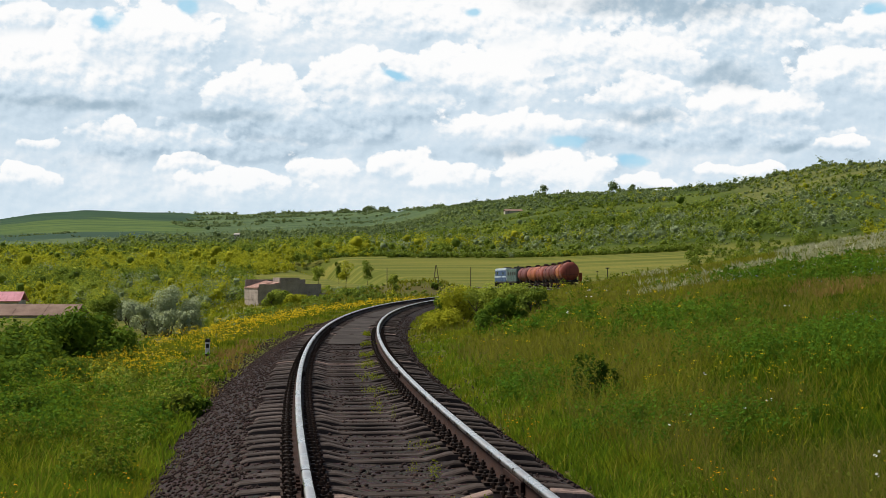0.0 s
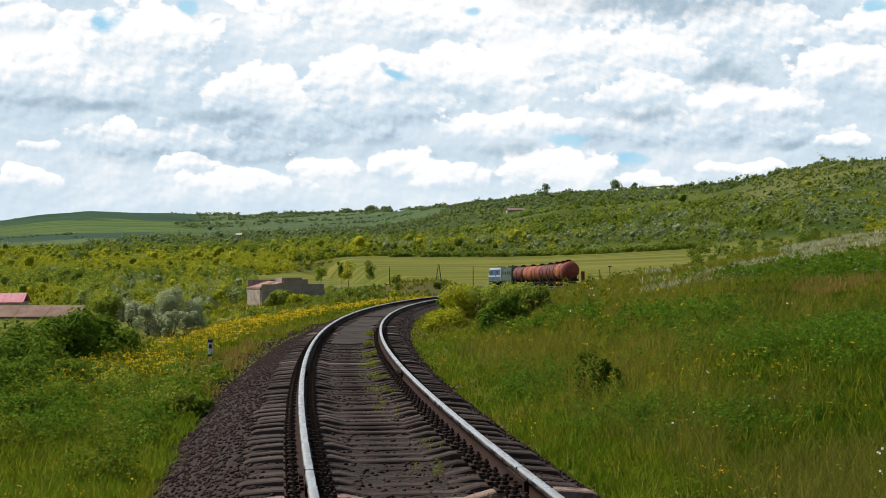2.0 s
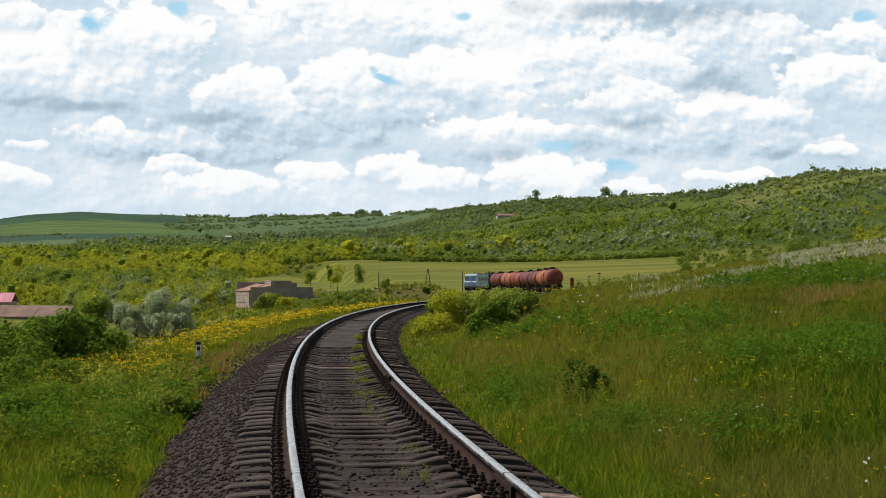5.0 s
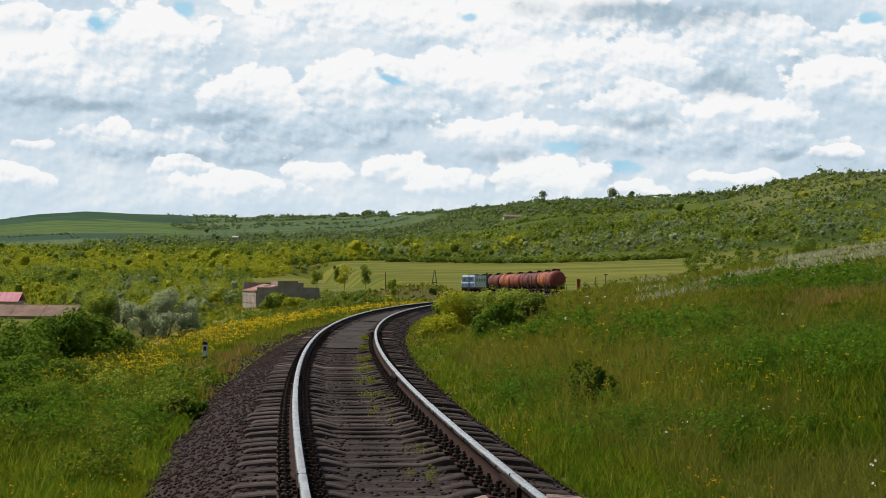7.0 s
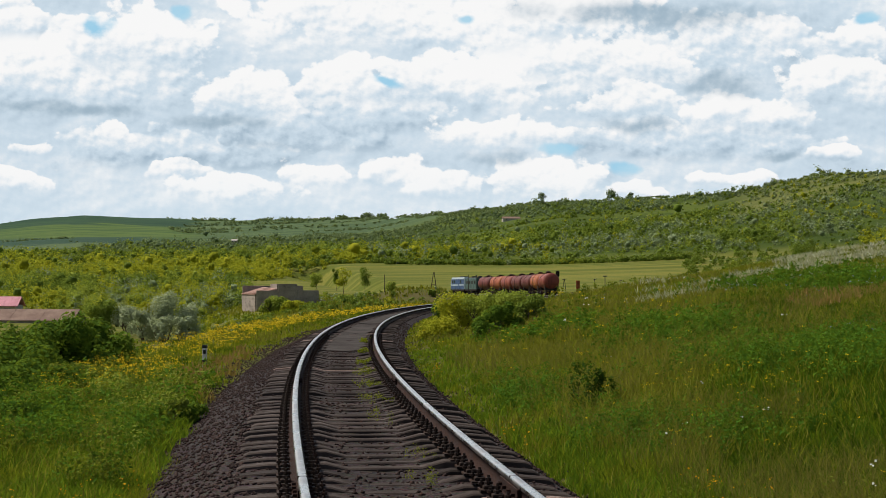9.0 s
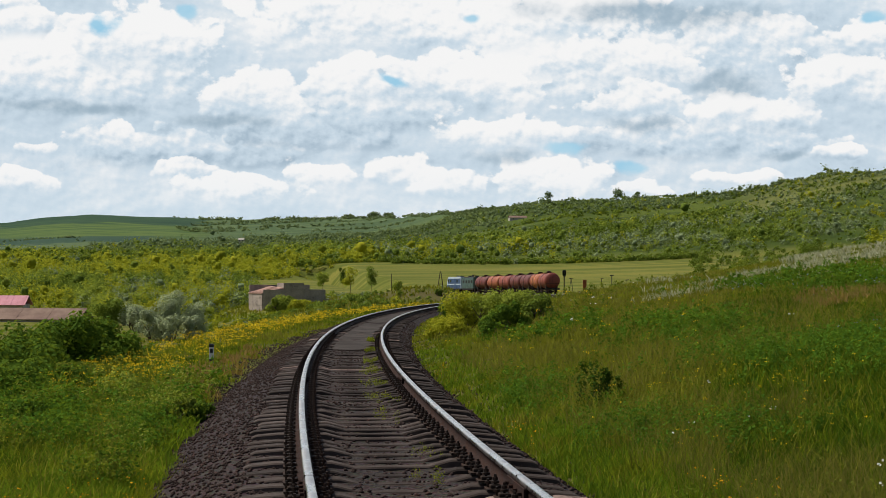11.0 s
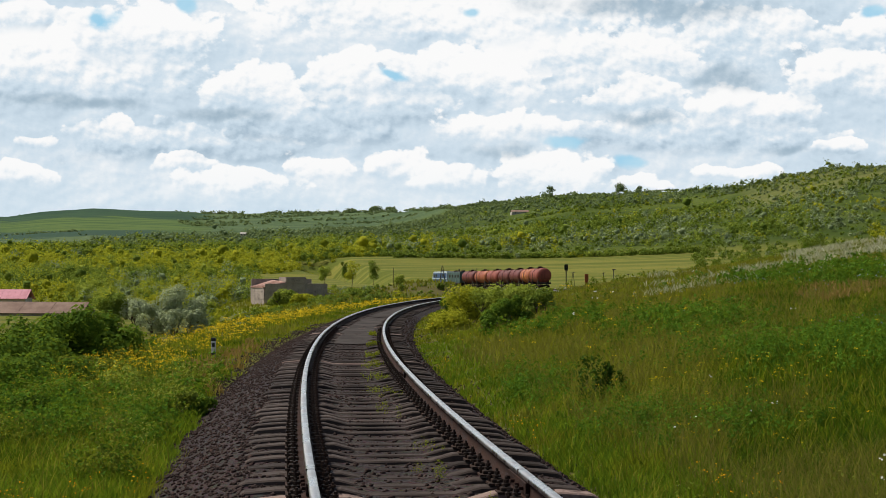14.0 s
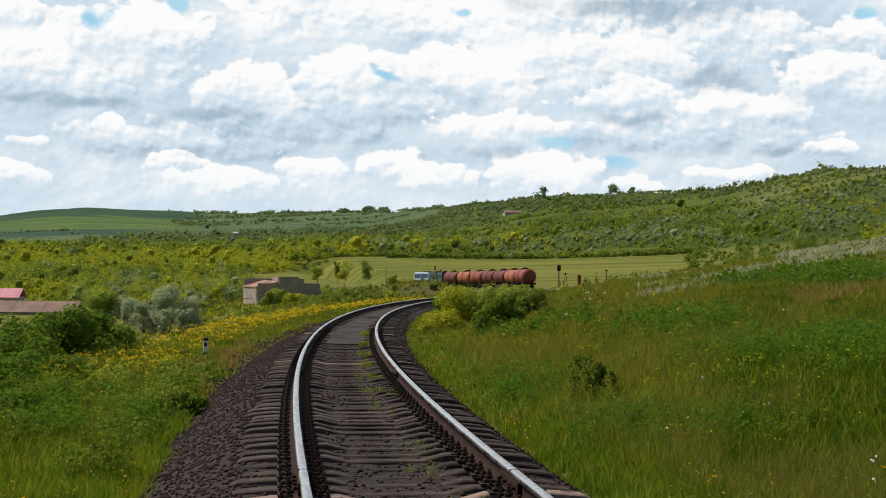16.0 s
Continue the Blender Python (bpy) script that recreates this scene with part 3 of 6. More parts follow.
RED_A = barrel_material("faded_red_tank_paint", (0.19, 0.036, 0.024), (0.25, 0.062, 0.038), (0.09, 0.03, 0.02))
RED_B = barrel_material("dark_red_tank_paint", (0.10, 0.020, 0.016), (0.145, 0.032, 0.025), (0.06, 0.02, 0.015))
ORANGE = barrel_material("orange_tank_paint", (0.36, 0.115, 0.045), (0.25, 0.060, 0.030), (0.12, 0.035, 0.022))
STRIPE = worn("yellow_orange_band", (0.62, 0.25, 0.03), (0.50, 0.16, 0.03), 2, 20, 0.6, 0, 0.1)
CAB_WHITE = worn("dirty_white_loco_paint", (0.52, 0.60, 0.66), (0.42, 0.50, 0.57), 0.7, 9, 0.45, 0, 0.05, (0.30, 0.31, 0.30))
CAB_BLUE = worn("blue_loco_paint", (0.030, 0.075, 0.18), (0.022, 0.050, 0.115), 0.8, 9, 0.45, 0, 0.05)
HOOD = worn("grey_green_loco_paint", (0.055, 0.105, 0.092), (0.040, 0.075, 0.066), 0.7, 9, 0.55, 0, 0.05, (0.04, 0.05, 0.046))
ROOF = worn("sooty_roof", (0.045, 0.045, 0.045), (0.07, 0.06, 0.055), 1, 9, 0.8, 0, 0.1)
FRAME = worn("dirty_black_underframe", (0.025, 0.022, 0.020), (0.045, 0.035, 0.03), 2, 15, 0.8, 0.1, 0.2)
WHITE = worn("white_paint", (0.72, 0.72, 0.70), (0.58, 0.58, 0.56), 3, 20, 0.6, 0, 0.1)
BLACK = worn("black_paint", (0.018, 0.018, 0.018), (0.03, 0.03, 0.03), 3, 20, 0.5, 0, 0.1)
LENS = Nodes("dark_window_glass").finish((0.02, 0.03, 0.035), 0.08, 0.0, 0.6)

WHEEL_R = 0.475
wheels = []


def bogie(parent, y, wheel_y, name="bogie"):
    bm = bmesh.new()
    for sx in (-1, 1):
        box(bm, sx * 1.02 - 0.07, sx * 1.02 + 0.07, y - 1.15, y + 1.15, 0.42, 0.66, 0.03)
        for w in wheel_y:
            box(bm, sx * 1.02 - 0.12, sx * 1.02 + 0.12, y + w - 0.17, y + w + 0.17, 0.34, 0.62, 0.03)
        rod(bm, (sx * 1.02, y, 0.36), (sx * 1.02, y, 0.62), 0.13, 10)
    box(bm, -1.1, 1.1, y - 0.2, y + 0.2, 0.48, 0.76, 0.03)
    part(name, bm, FRAME, parent)
    for w in wheel_y:
        ax = bmesh.new()
        rod(ax, (-1.0, 0, 0), (1.0, 0, 0), 0.075, 10)
        for sx in (-1, 1):
            lathe(ax, [(sx * 0.73, 0.505), (sx * 0.76, 0.50), (sx * 0.765, WHEEL_R), (sx * 0.87, WHEEL_R - 0.006), (sx * 0.872, 0.40),
                       (sx * 0.83, 0.36), (sx * 0.83, 0.14), (sx * 0.90, 0.12)], 24, "X")
            for a in (0, 120, 240):
                c, s = math.cos(radians(a)), math.sin(radians(a))
                rod(ax, (sx * 0.84, c * 0.25, s * 0.25), (sx * 0.88, c * 0.25, s * 0.25), 0.04, 6)
        ws = part("wheelset", ax, RUST, parent, "rusty steel wheelset")
        ws.location = (0, y + w, WHEEL_R)
        wheels.append((ws, y + w))


def coupling(parent, y, sy):
    bm = bmesh.new()
    box(bm, -0.12, 0.12, y - 0.05, y + 0.05, 0.92, 1.2, 0.02)
    rod(bm, (0, y, 1.06), (0, y + sy * 0.42, 1.06), 0.10, 8)
    box(bm, -0.2, 0.2, y + sy * 0.42 - 0.12, y + sy * 0.42 + 0.12, 0.88, 1.22, 0.05)
    part("coupler", bm, FRAME, parent)


def tank_wagon(paint, label, stripe=False):
    """A four-axle tank wagon; its middle is at y = 0, rail heads at z = 0."""
    w = new("tank_wagon")
    tagged(w, label, "tank wagon", "tank wagons of the train")
    R, L, zc = 1.5, 4.5, 2.68
    bm = bmesh.new()
    prof = [(-L - 0.42, 0.05), (-L - 0.40, 0.55), (-L - 0.30, 1.0), (-L - 0.14, 1.32), (-L, R)]
    n = 10
    prof += [(-L + 2 * L * i / n, R) for i in range(1, n)]
    prof += [(-a, r) for a, r in reversed(prof[:5])]
    lathe(bm, prof, 40, "Y")
    for v in bm.verts:
        v.co.z += zc
    barrel = part("barrel", bm, paint, w, smooth=True)
    for yy in (-3.3, -1.1, 1.1, 3.3):
        bm = bmesh.new()
        lathe(bm, [(yy - 0.04, R - 0.01), (yy - 0.04, R + 0.022), (yy + 0.04, R + 0.022), (yy + 0.04, R - 0.01)], 36, "Y")
        for v in bm.verts:
            v.co.z += zc
        part("weld_band", bm, paint, barrel)
    if stripe:
        for a in (-1.6, 0.9):
          bm = bmesh.new()
          lathe(bm, [(a, R), (a, R + 0.012), (a + 0.8, R + 0.012), (a + 0.8, R)], 40, "Y")
          for v in bm.verts:
            v.co.z += zc
          part("painted_band", bm, STRIPE, barrel, "yellow-orange painted band")
    bm = bmesh.new()
    lathe(bm, [(zc + R - 0.1, 0.45), (zc + R + 0.30, 0.45), (zc + R + 0.34, 0.36), (zc + R + 0.40, 0.10)], 20, "Z")
    part("manhole_dome", bm, RUST, w)
    bm = bmesh.new()
    box(bm, -0.75, 0.75, -1.4, 1.4, zc + R + 0.06, zc + R + 0.10)
    for sx in (-0.75, 0.75):
        for yy in (-1.4, 0, 1.4):
            rod(bm, (sx, yy, zc + R - 0.35), (sx, yy, zc + R + 0.10), 0.02, 6)
    part("walkway", bm, FRAME, w)
    for yy in (-2.6, 2.6):
        bm = bmesh.new()
        rod(bm, (0, yy, zc + R - 0.02), (0, yy, zc + R + 0.22), 0.12, 10)
        part("valve", bm, FRAME, w)
    for sx in (-1, 1):
        bm = bmesh.new()
        for yy in (-0.22, 0.22):
            rod(bm, (sx * (R + 0.10), yy, 1.0), (sx * (R + 0.10), yy, zc + 0.6), 0.02, 6)
            rod(bm, (sx * (R + 0.10), yy, zc + 0.6), (sx * 0.75, yy, zc + R + 0.10), 0.02, 6)
        for i in range(8):
            rod(bm, (sx * (R + 0.10), -0.22, 1.05 + i * 0.3), (sx * (R + 0.10), 0.22, 1.05 + i * 0.3), 0.014, 5)
        part("ladder", bm, FRAME, w)
    bm = bmesh.new()
    box(bm, -0.28, 0.28, -5.1, 5.1, 0.92, 1.2, 0.02)
    for yy in (-5.05, 5.05):
        box(bm, -1.35, 1.35, yy - 0.09, yy + 0.09, 0.9, 1.25, 0.02)
    for yy in (-3.5, 3.5):
        box(bm, -1.15, 1.15, yy - 0.35, yy + 0.35, 1.0, 1.75, 0.03)
    part("underframe", bm, FRAME, w)
    for sy in (-1, 1):
        bm = bmesh.new()
        for sx in (-1.25, 1.25):
            rod(bm, (sx, sy * 5.05, 0.95), (sx, sy * 5.05, 2.1), 0.03, 6)
        rod(bm, (-1.25, sy * 5.05, 2.1), (1.25, sy * 5.05, 2.1), 0.03, 6)
        part("handrail", bm, FRAME, w)
    for sy in (-1, 1):
        coupling(w, sy * 5.1, sy)
        bogie(w, sy * 3.5, (-0.925, 0.925))
    return w


def locomotive():
    """A white railcar-like diesel locomotive with blue bands; its raked cab end is at +y."""
    w = new("diesel_locomotive")
    tagged(w, "white diesel locomotive with blue bands", "locomotive")
    bm = bmesh.new()
    side = [(-5.9, 1.25), (5.75, 1.25), (6.0, 2.3), (5.8, 2.75), (5.3, 4.0), (4.9, 4.25), (-5.9, 4.25)]
    lo = [bm.verts.new((-1.48, y, z)) for y, z in side]
    hi = [bm.verts.new((1.48, y, z)) for y, z in side]
    bm.faces.new(lo)
    bm.faces.new(hi[::-1])
    for i in range(len(side)):
        k = (i + 1) % len(side)
        bm.faces.new((lo[i], hi[i], hi[k], lo[k]))
    bmesh.ops.bevel(bm, geom=list(bm.edges), offset=0.10, segments=2, affect="EDGES")
    cab = part("carbody", bm, CAB_WHITE, w, "white car body")
    for sx in (-1, 1):
        for z0, z1, y1 in ((2.50, 3.80, 5.25), (1.31, 2.22, 5.75)):
            bm = bmesh.new()
            box(bm, sx * 1.482 - 0.012, sx * 1.482 + 0.012, -5.6, y1, z0, z1, 0.008)
            part("blue_band", bm, CAB_BLUE, cab, "blue painted band")
        for a, b in ((4.0, 5.0), (2.2, 3.3), (-3.2, -2.3)):
            bm = bmesh.new()
            box(bm, sx * 1.497 - 0.015, sx * 1.497 + 0.015, a, b, 2.88, 3.52, 0.008)
            part("side_window", bm, LENS, cab, "dark side window")
        bm = bmesh.new()
        box(bm, sx * 1.495 - 0.02, sx * 1.495 + 0.02, -1.5, -0.5, 1.4, 3.7, 0.01)
        part("side_door", bm, CAB_BLUE, cab, "blue side door")
        bm = bmesh.new()
        box(bm, sx * 0.68 - 0.55, sx * 0.68 + 0.55, -0.02, 0.02, 0, 0.85, 0.01)
        part("windscreen", bm, LENS, cab, "dark windscreen").matrix_basis = pose(0, 5.72, 2.95, 21.8, 0, 0)
        bm = bmesh.new()
        rod(bm, (sx * 1.0, 5.9, 2.0), (sx * 1.0, 6.02, 2.0), 0.16, 12)
        part("headlight", bm, WHITE, cab)
    bm = bmesh.new()
    box(bm, -0.6, 0.6, -2.2, 0.6, 4.2, 4.5, 0.05)
    rod(bm, (0, 1.6, 4.2), (0, 1.6, 4.6), 0.25, 12)
    part("roof_gear", bm, ROOF, w, "dark roof gear")
    bm = bmesh.new()
    box(bm, -1.5, 1.5, -6.0, 5.85, 0.95, 1.28, 0.03)
    box(bm, -1.3, 1.3, -1.4, 1.4, 0.40, 0.95, 0.08)
    box(bm, -1.4, 1.4, 5.75, 5.9, 0.3, 0.95, 0.03)
    part("underframe", bm, FRAME, w)
    for sy in (-1, 1):
        coupling(w, sy * 5.85, sy)
        bogie(w, sy * 3.6, (-1.05, 1.05))
    return w


def rear_unit():
    """The second unit: a boxy grey-green engine wagon with gear on its roof."""
    w = new("rear_locomotive_unit")
    tagged(w, "boxy grey-green locomotive unit with dark roof gear", "locomotive")
    bm = bmesh.new()
    box(bm, -1.45, 1.45, -4.9, 4.9, 1.25, 3.95, 0.10)
    body = part("engine_body", bm, HOOD, w)
    for sx in (-1, 1):
        for i in range(4):
            bm = bmesh.new()
            box(bm, sx * 1.46 - 0.02, sx * 1.46 + 0.02, -4.5 + i * 2.35, -2.7 + i * 2.35, 1.6, 3.5, 0.01)
            part("side_door", bm, HOOD, body)
            bm = bmesh.new()
            box(bm, sx * 1.485 - 0.015, sx * 1.485 + 0.015, -4.2 + i * 2.35, -3.0 + i * 2.35, 2.6, 3.3, 0.008)
            part("louvre", bm, FRAME, body, "dark louvre")
    bm = bmesh.new()
    box(bm, -1.2, 1.2, -4.7, 4.7, 3.92, 4.16, 0.08)
    part("roof", bm, ROOF, w, "sooty roof")
    for a, r, h in ((2.9, 0.5, 0.30), (-2.9, 0.5, 0.30), (0.4, 0.22, 0.55)):
        bm = bmesh.new()
        rod(bm, (0.1, a, 4.12), (0.1, a, 4.16 + h), r, 16)
        part("roof_vent", bm, ROOF, w)
    bm = bmesh.new()
    box(bm, -1.5, 1.5, -5.1, 5.1, 0.95, 1.28, 0.03)
    box(bm, -1.3, 1.3, -1.0, 1.0, 0.40, 0.95, 0.08)
    part("underframe", bm, FRAME, w)
    for sy in (-1, 1):
        coupling(w, sy * 5.0, sy)
        bogie(w, sy * 3.1, (-1.05, 1.05))
    return w


TRAIN_LEN = 101.5
cars = []          # thing, distance of its middle behind the train's front
loco = locomotive()
cars.append((loco, 6.1, 3.6))
cars.append((rear_unit(), 17.85, 3.1))
styles = [(RED_B, False, "dull red tank wagon, weathered"), (ORANGE, False, "faded orange-red tank wagon"),
          (RED_A, False, "faded red tank wagon, weathered"), (RED_B, False, "dull red tank wagon, weathered"),
          (RED_B, False, "dull red tank wagon, weathered"), (ORANGE, True, "red tank wagon with yellow-orange bands"),
          (RED_A, False, "red tank wagon at the end of the train")]
for i, (paint, stripe, label) in enumerate(styles):
    cars.append((tank_wagon(paint, label, stripe), 23.6 + 5.55 + i * 11.13, 3.5))


def train_tail(t):
    return 233.5 + 4.053 * t + 0.0172 * t * t


def key_train():
    for thing, back, half in cars:
        rows = []
        for t in [i * 0.5 for i in range(33)]:
            s = train_tail(t) + TRAIN_LEN - back
            a, b = on_track(s - half), on_track(s + half)
            x, y, z = ((a[i] + b[i]) / 2 for i in range(3))
            yaw = math.degrees(math.atan2(-(b[0] - a[0]), b[1] - a[1]))
            rows.append((t, pose(x, y, z, math.degrees(math.atan2(b[2] - a[2], 2 * half)), 0, yaw)))
        walk(thing, rows)
    for ws, wy in wheels:
        rows = []
        for i in range(107):
            t = min(16.0, i * 0.15)
            rows.append((t, pose(0, wy, WHEEL_R, -math.degrees((train_tail(t) - train_tail(0.0)) / WHEEL_R), 0, 0)))
            if t >= 16.0:
                break
        walk(ws, rows)


# ---- plants ----
G_YEL = leafy("yellow_green_leaves", [(0.22, 0.25, 0.020), (0.36, 0.37, 0.028), (0.54, 0.50, 0.038)], 0.45, 0.05)
G_MID = leafy("fresh_green_leaves", [(0.13, 0.185, 0.030), (0.25, 0.31, 0.046), (0.40, 0.44, 0.070)], 0.45, 0.05)
G_DARK = leafy("dark_green_leaves", [(0.075, 0.120, 0.021), (0.145, 0.205, 0.030), (0.25, 0.31, 0.046)], 0.30, 0.08)
G_DEEP = leafy("deep_green_leaves", [(0.014, 0.038, 0.007), (0.042, 0.090, 0.011), (0.12, 0.19, 0.020)], 0.30, 0.6)
G_GREY = leafy("silver_grey_leaves", [(0.15, 0.20, 0.095), (0.22, 0.275, 0.135), (0.31, 0.36, 0.20)], 0.25, 0.08)
G_SILVER = leafy("silvery_leaves", [(0.25, 0.30, 0.17), (0.36, 0.41, 0.24), (0.52, 0.56, 0.37)], 0.30, 0.3)
# far wood: distance haze mixed into the leaf tones, duller and bluer
G_HAZED = leafy("hazed_wood_leaves", [(0.10, 0.15, 0.072), (0.165, 0.22, 0.10), (0.25, 0.31, 0.135)], 0.25, 0.02)
G_BUSH = leafy("bush_leaves", [(0.030, 0.072, 0.010), (0.090, 0.165, 0.018), (0.21, 0.31, 0.032)], 0.40, 0.5)
G_OLIVE = leafy("olive_green_leaves", [(0.075, 0.105, 0.014), (0.135, 0.17, 0.020), (0.24, 0.26, 0.030)], 0.40, 0.4)
BARK = worn("grey_brown_bark", (0.10, 0.075, 0.055), (0.06, 0.045, 0.035), 3, 25, 0.95, 0, 0.6)


def leaf_cloud(centres, sizes, leaf_n, leaf_size, seed, lobes=7, flat=0.8, cores=False, lobe=(0.18, 0.34), own=0.7, loose=0.0):
    """Leaves of many plants at once: each plant is several lobes, each lobe a ragged shell of small leaves."""
    rng = np.random.RandomState(seed)
    c, s = np.asarray(centres, float), np.asarray(sizes, float)      # centre at the foot; width and height
    n = len(c)
    if np.ndim(s) == 1:
        s = np.stack([s, s * flat], -1)
    ang = rng.uniform(0, 6.28, (n, lobes))
    rad = rng.uniform(0.1, 0.72, (n, lobes)) * s[:, :1] / 2
    hgt = rng.uniform(0.14, 0.82, (n, lobes)) * s[:, 1:]
    lr = rng.uniform(*lobe, (n, lobes)) * s.mean(1)[:, None]
    hgt[:, 0], rad[:, 0] = s[:, 1] * 0.55, 0
    lr[:, 0] = s.mean(1) * (lobe[1] + 0.02)
    hgt = np.minimum(hgt, s[:, 1:] - lr * 0.95)
    hgt = np.maximum(hgt, s[:, 1:] * 0.13)
    lx, ly, lz = c[:, :1] + np.cos(ang) * rad, c[:, 1:2] + np.sin(ang) * rad, c[:, 2:3] + hgt
    ln = np.broadcast_to(np.asarray(leaf_n), (n,)).astype(int)
    who = np.repeat(np.arange(n), ln)
    N = len(who)
    lob = rng.randint(0, lobes, N)
    d = rng.normal(size=(N, 3))
    d[:, 2] += 0.25
    d /= np.linalg.norm(d, axis=1)[:, None]
    dist = lr[who, lob] * rng.uniform(0.55 - 0.3 * loose, 1.12 + 0.45 * loose, N)
    p = np.stack([lx[who, lob], ly[who, lob], lz[who, lob]], -1) + d * dist[:, None]
    p[:, 2] = np.maximum(p[:, 2], c[who, 2] + 0.05 * s[who, 1])
    nrm = d + rng.normal(size=(N, 3)) * (0.45 + 0.5 * loose) + np.array([0, 0, 0.30 + 0.35 * loose])
    nrm /= np.linalg.norm(nrm, axis=1)[:, None]
    a = np.cross(nrm, rng.normal(size=(N, 3)))
    a /= np.linalg.norm(a, axis=1)[:, None] + 1e-9
    b = np.cross(nrm, a)
    ls = np.broadcast_to(np.asarray(leaf_size, float), (n,))[who] * rng.uniform(0.6, 1.3, N)
    a, b = a * ls[:, None], b * (ls * rng.uniform(0.45, 0.75, N))[:, None]
    v = np.stack([p - a, p - b * 0.9 + a * 0.1, p + a, p + b * 0.9 + a * 0.1], 1).reshape(-1, 3)
    f = np.arange(N * 4).reshape(-1, 4)
    plant_tone = rng.random_sample(n)
    tone = np.repeat((own * plant_tone[:, None] + (1 - own) * rng.random_sample((n, lobes)))[who, lob], 4)
    if not cores:
        return v, f, tone
    # solid hearts of the lobes, so that a far bush is not see-through
    cube = np.array([(x, y, z) for x in (-1, 1) for y in (-1, 1) for z in (-1, 1)], float) * 0.577
    a, e = rng.uniform(0, 1.57, (n, lobes))[..., None], rng.uniform(0.3, 1.2, (n, lobes))[..., None]
    y1, z1 = cube[:, 1] * np.cos(e) - cube[:, 2] * np.sin(e), cube[:, 1] * np.sin(e) + cube[:, 2] * np.cos(e)
    big = 1
    a, e, lx, ly, lz, lr = a[:, :big], e[:, :big], lx[:, :big], ly[:, :big], lz[:, :big], lr[:, :big] * 1.25
    y1, z1 = y1[:, :big], z1[:, :big]
    k = (lr * np.where(s.mean(1) > 1.2, 0.40, 0.30)[:, None])[..., None] * rng.uniform(0.8, 1.1, (n, big, 8))
    cv = np.stack([lx[..., None] + (cube[:, 0] * np.cos(a) - y1 * np.sin(a)) * k,
                   ly[..., None] + (cube[:, 0] * np.sin(a) + y1 * np.cos(a)) * k, lz[..., None] + z1 * k], -1).reshape(-1, 3)
    side = np.array([(0, 1, 3, 2), (4, 6, 7, 5), (0, 4, 5, 1), (2, 3, 7, 6), (0, 2, 6, 4), (1, 5, 7, 3)])
    cf = (np.arange(n * big)[:, None, None] * 8 + side[None]).reshape(-1, 4) + len(v)
    quads = np.concatenate([f, cf])
    # hearts a step darker in tone, standing in for shade inside the bush
    ct = np.repeat(plant_tone * 0.8, big * 8)
    return np.concatenate([v, cv]), quads, np.concatenate([tone, ct])


def limb_mesh(foot, height, spread, seed, stems=1, thick=0.1):
    """A tapered trunk with forking limbs."""
    rng = random.Random(seed)
    bm = bmesh.new()
    for k in range(stems):
        a0 = rng.uniform(0, 6.28)
        lean = spread * (0.10 if stems == 1 else 0.35)
        base = Vector((math.cos(a0) * 0.12 * (stems > 1), math.sin(a0) * 0.12 * (stems > 1), -0.25))
        fork = base + Vector((math.cos(a0) * lean, math.sin(a0) * lean, height * 0.42 + 0.25))
        rod(bm, base, fork, thick, 8, thick * 0.62)
        for j in range(4):
            a = a0 + j * 1.57 + rng.uniform(-0.5, 0.5)
            tip = fork + Vector((math.cos(a) * spread * 0.33, math.sin(a) * spread * 0.33, height * rng.uniform(0.2, 0.42)))
            rod(bm, fork - Vector((0, 0, 0.05)), tip, thick * 0.5, 6, thick * 0.15)
    return bm


def plant(name, x, y, width, height, mat, label, leaves, leaf, seed, category="bush", stems=4, thick=None, foot=0.0, lobes=9):
    """A single bush or tree: stems and a crown of leaves."""
    z = float(ground_z(x, y)) - 0.03
    thing = new(name)
    thing.location = (x, y, z)
    tagged(thing, label, category)
    part("trunk", limb_mesh(0, height * (0.9 if stems == 1 else 0.62), width * (0.7 if stems == 1 else 0.45), seed, stems, thick or width * 0.02), BARK, thing)
    v, f, tone = leaf_cloud([(0, 0, foot)], [(width, height - foot)], leaves, leaf, seed, lobes, own=0.35, lobe=(0.12, 0.26))
    mesh_object("crown", v, f, mat, thing, tone=0.25 + tone * 0.6)
    return thing


def at(px, d):
    """Plan place on the bearing px at the distance d ahead."""
    return (px - 784) / FOC * d, d


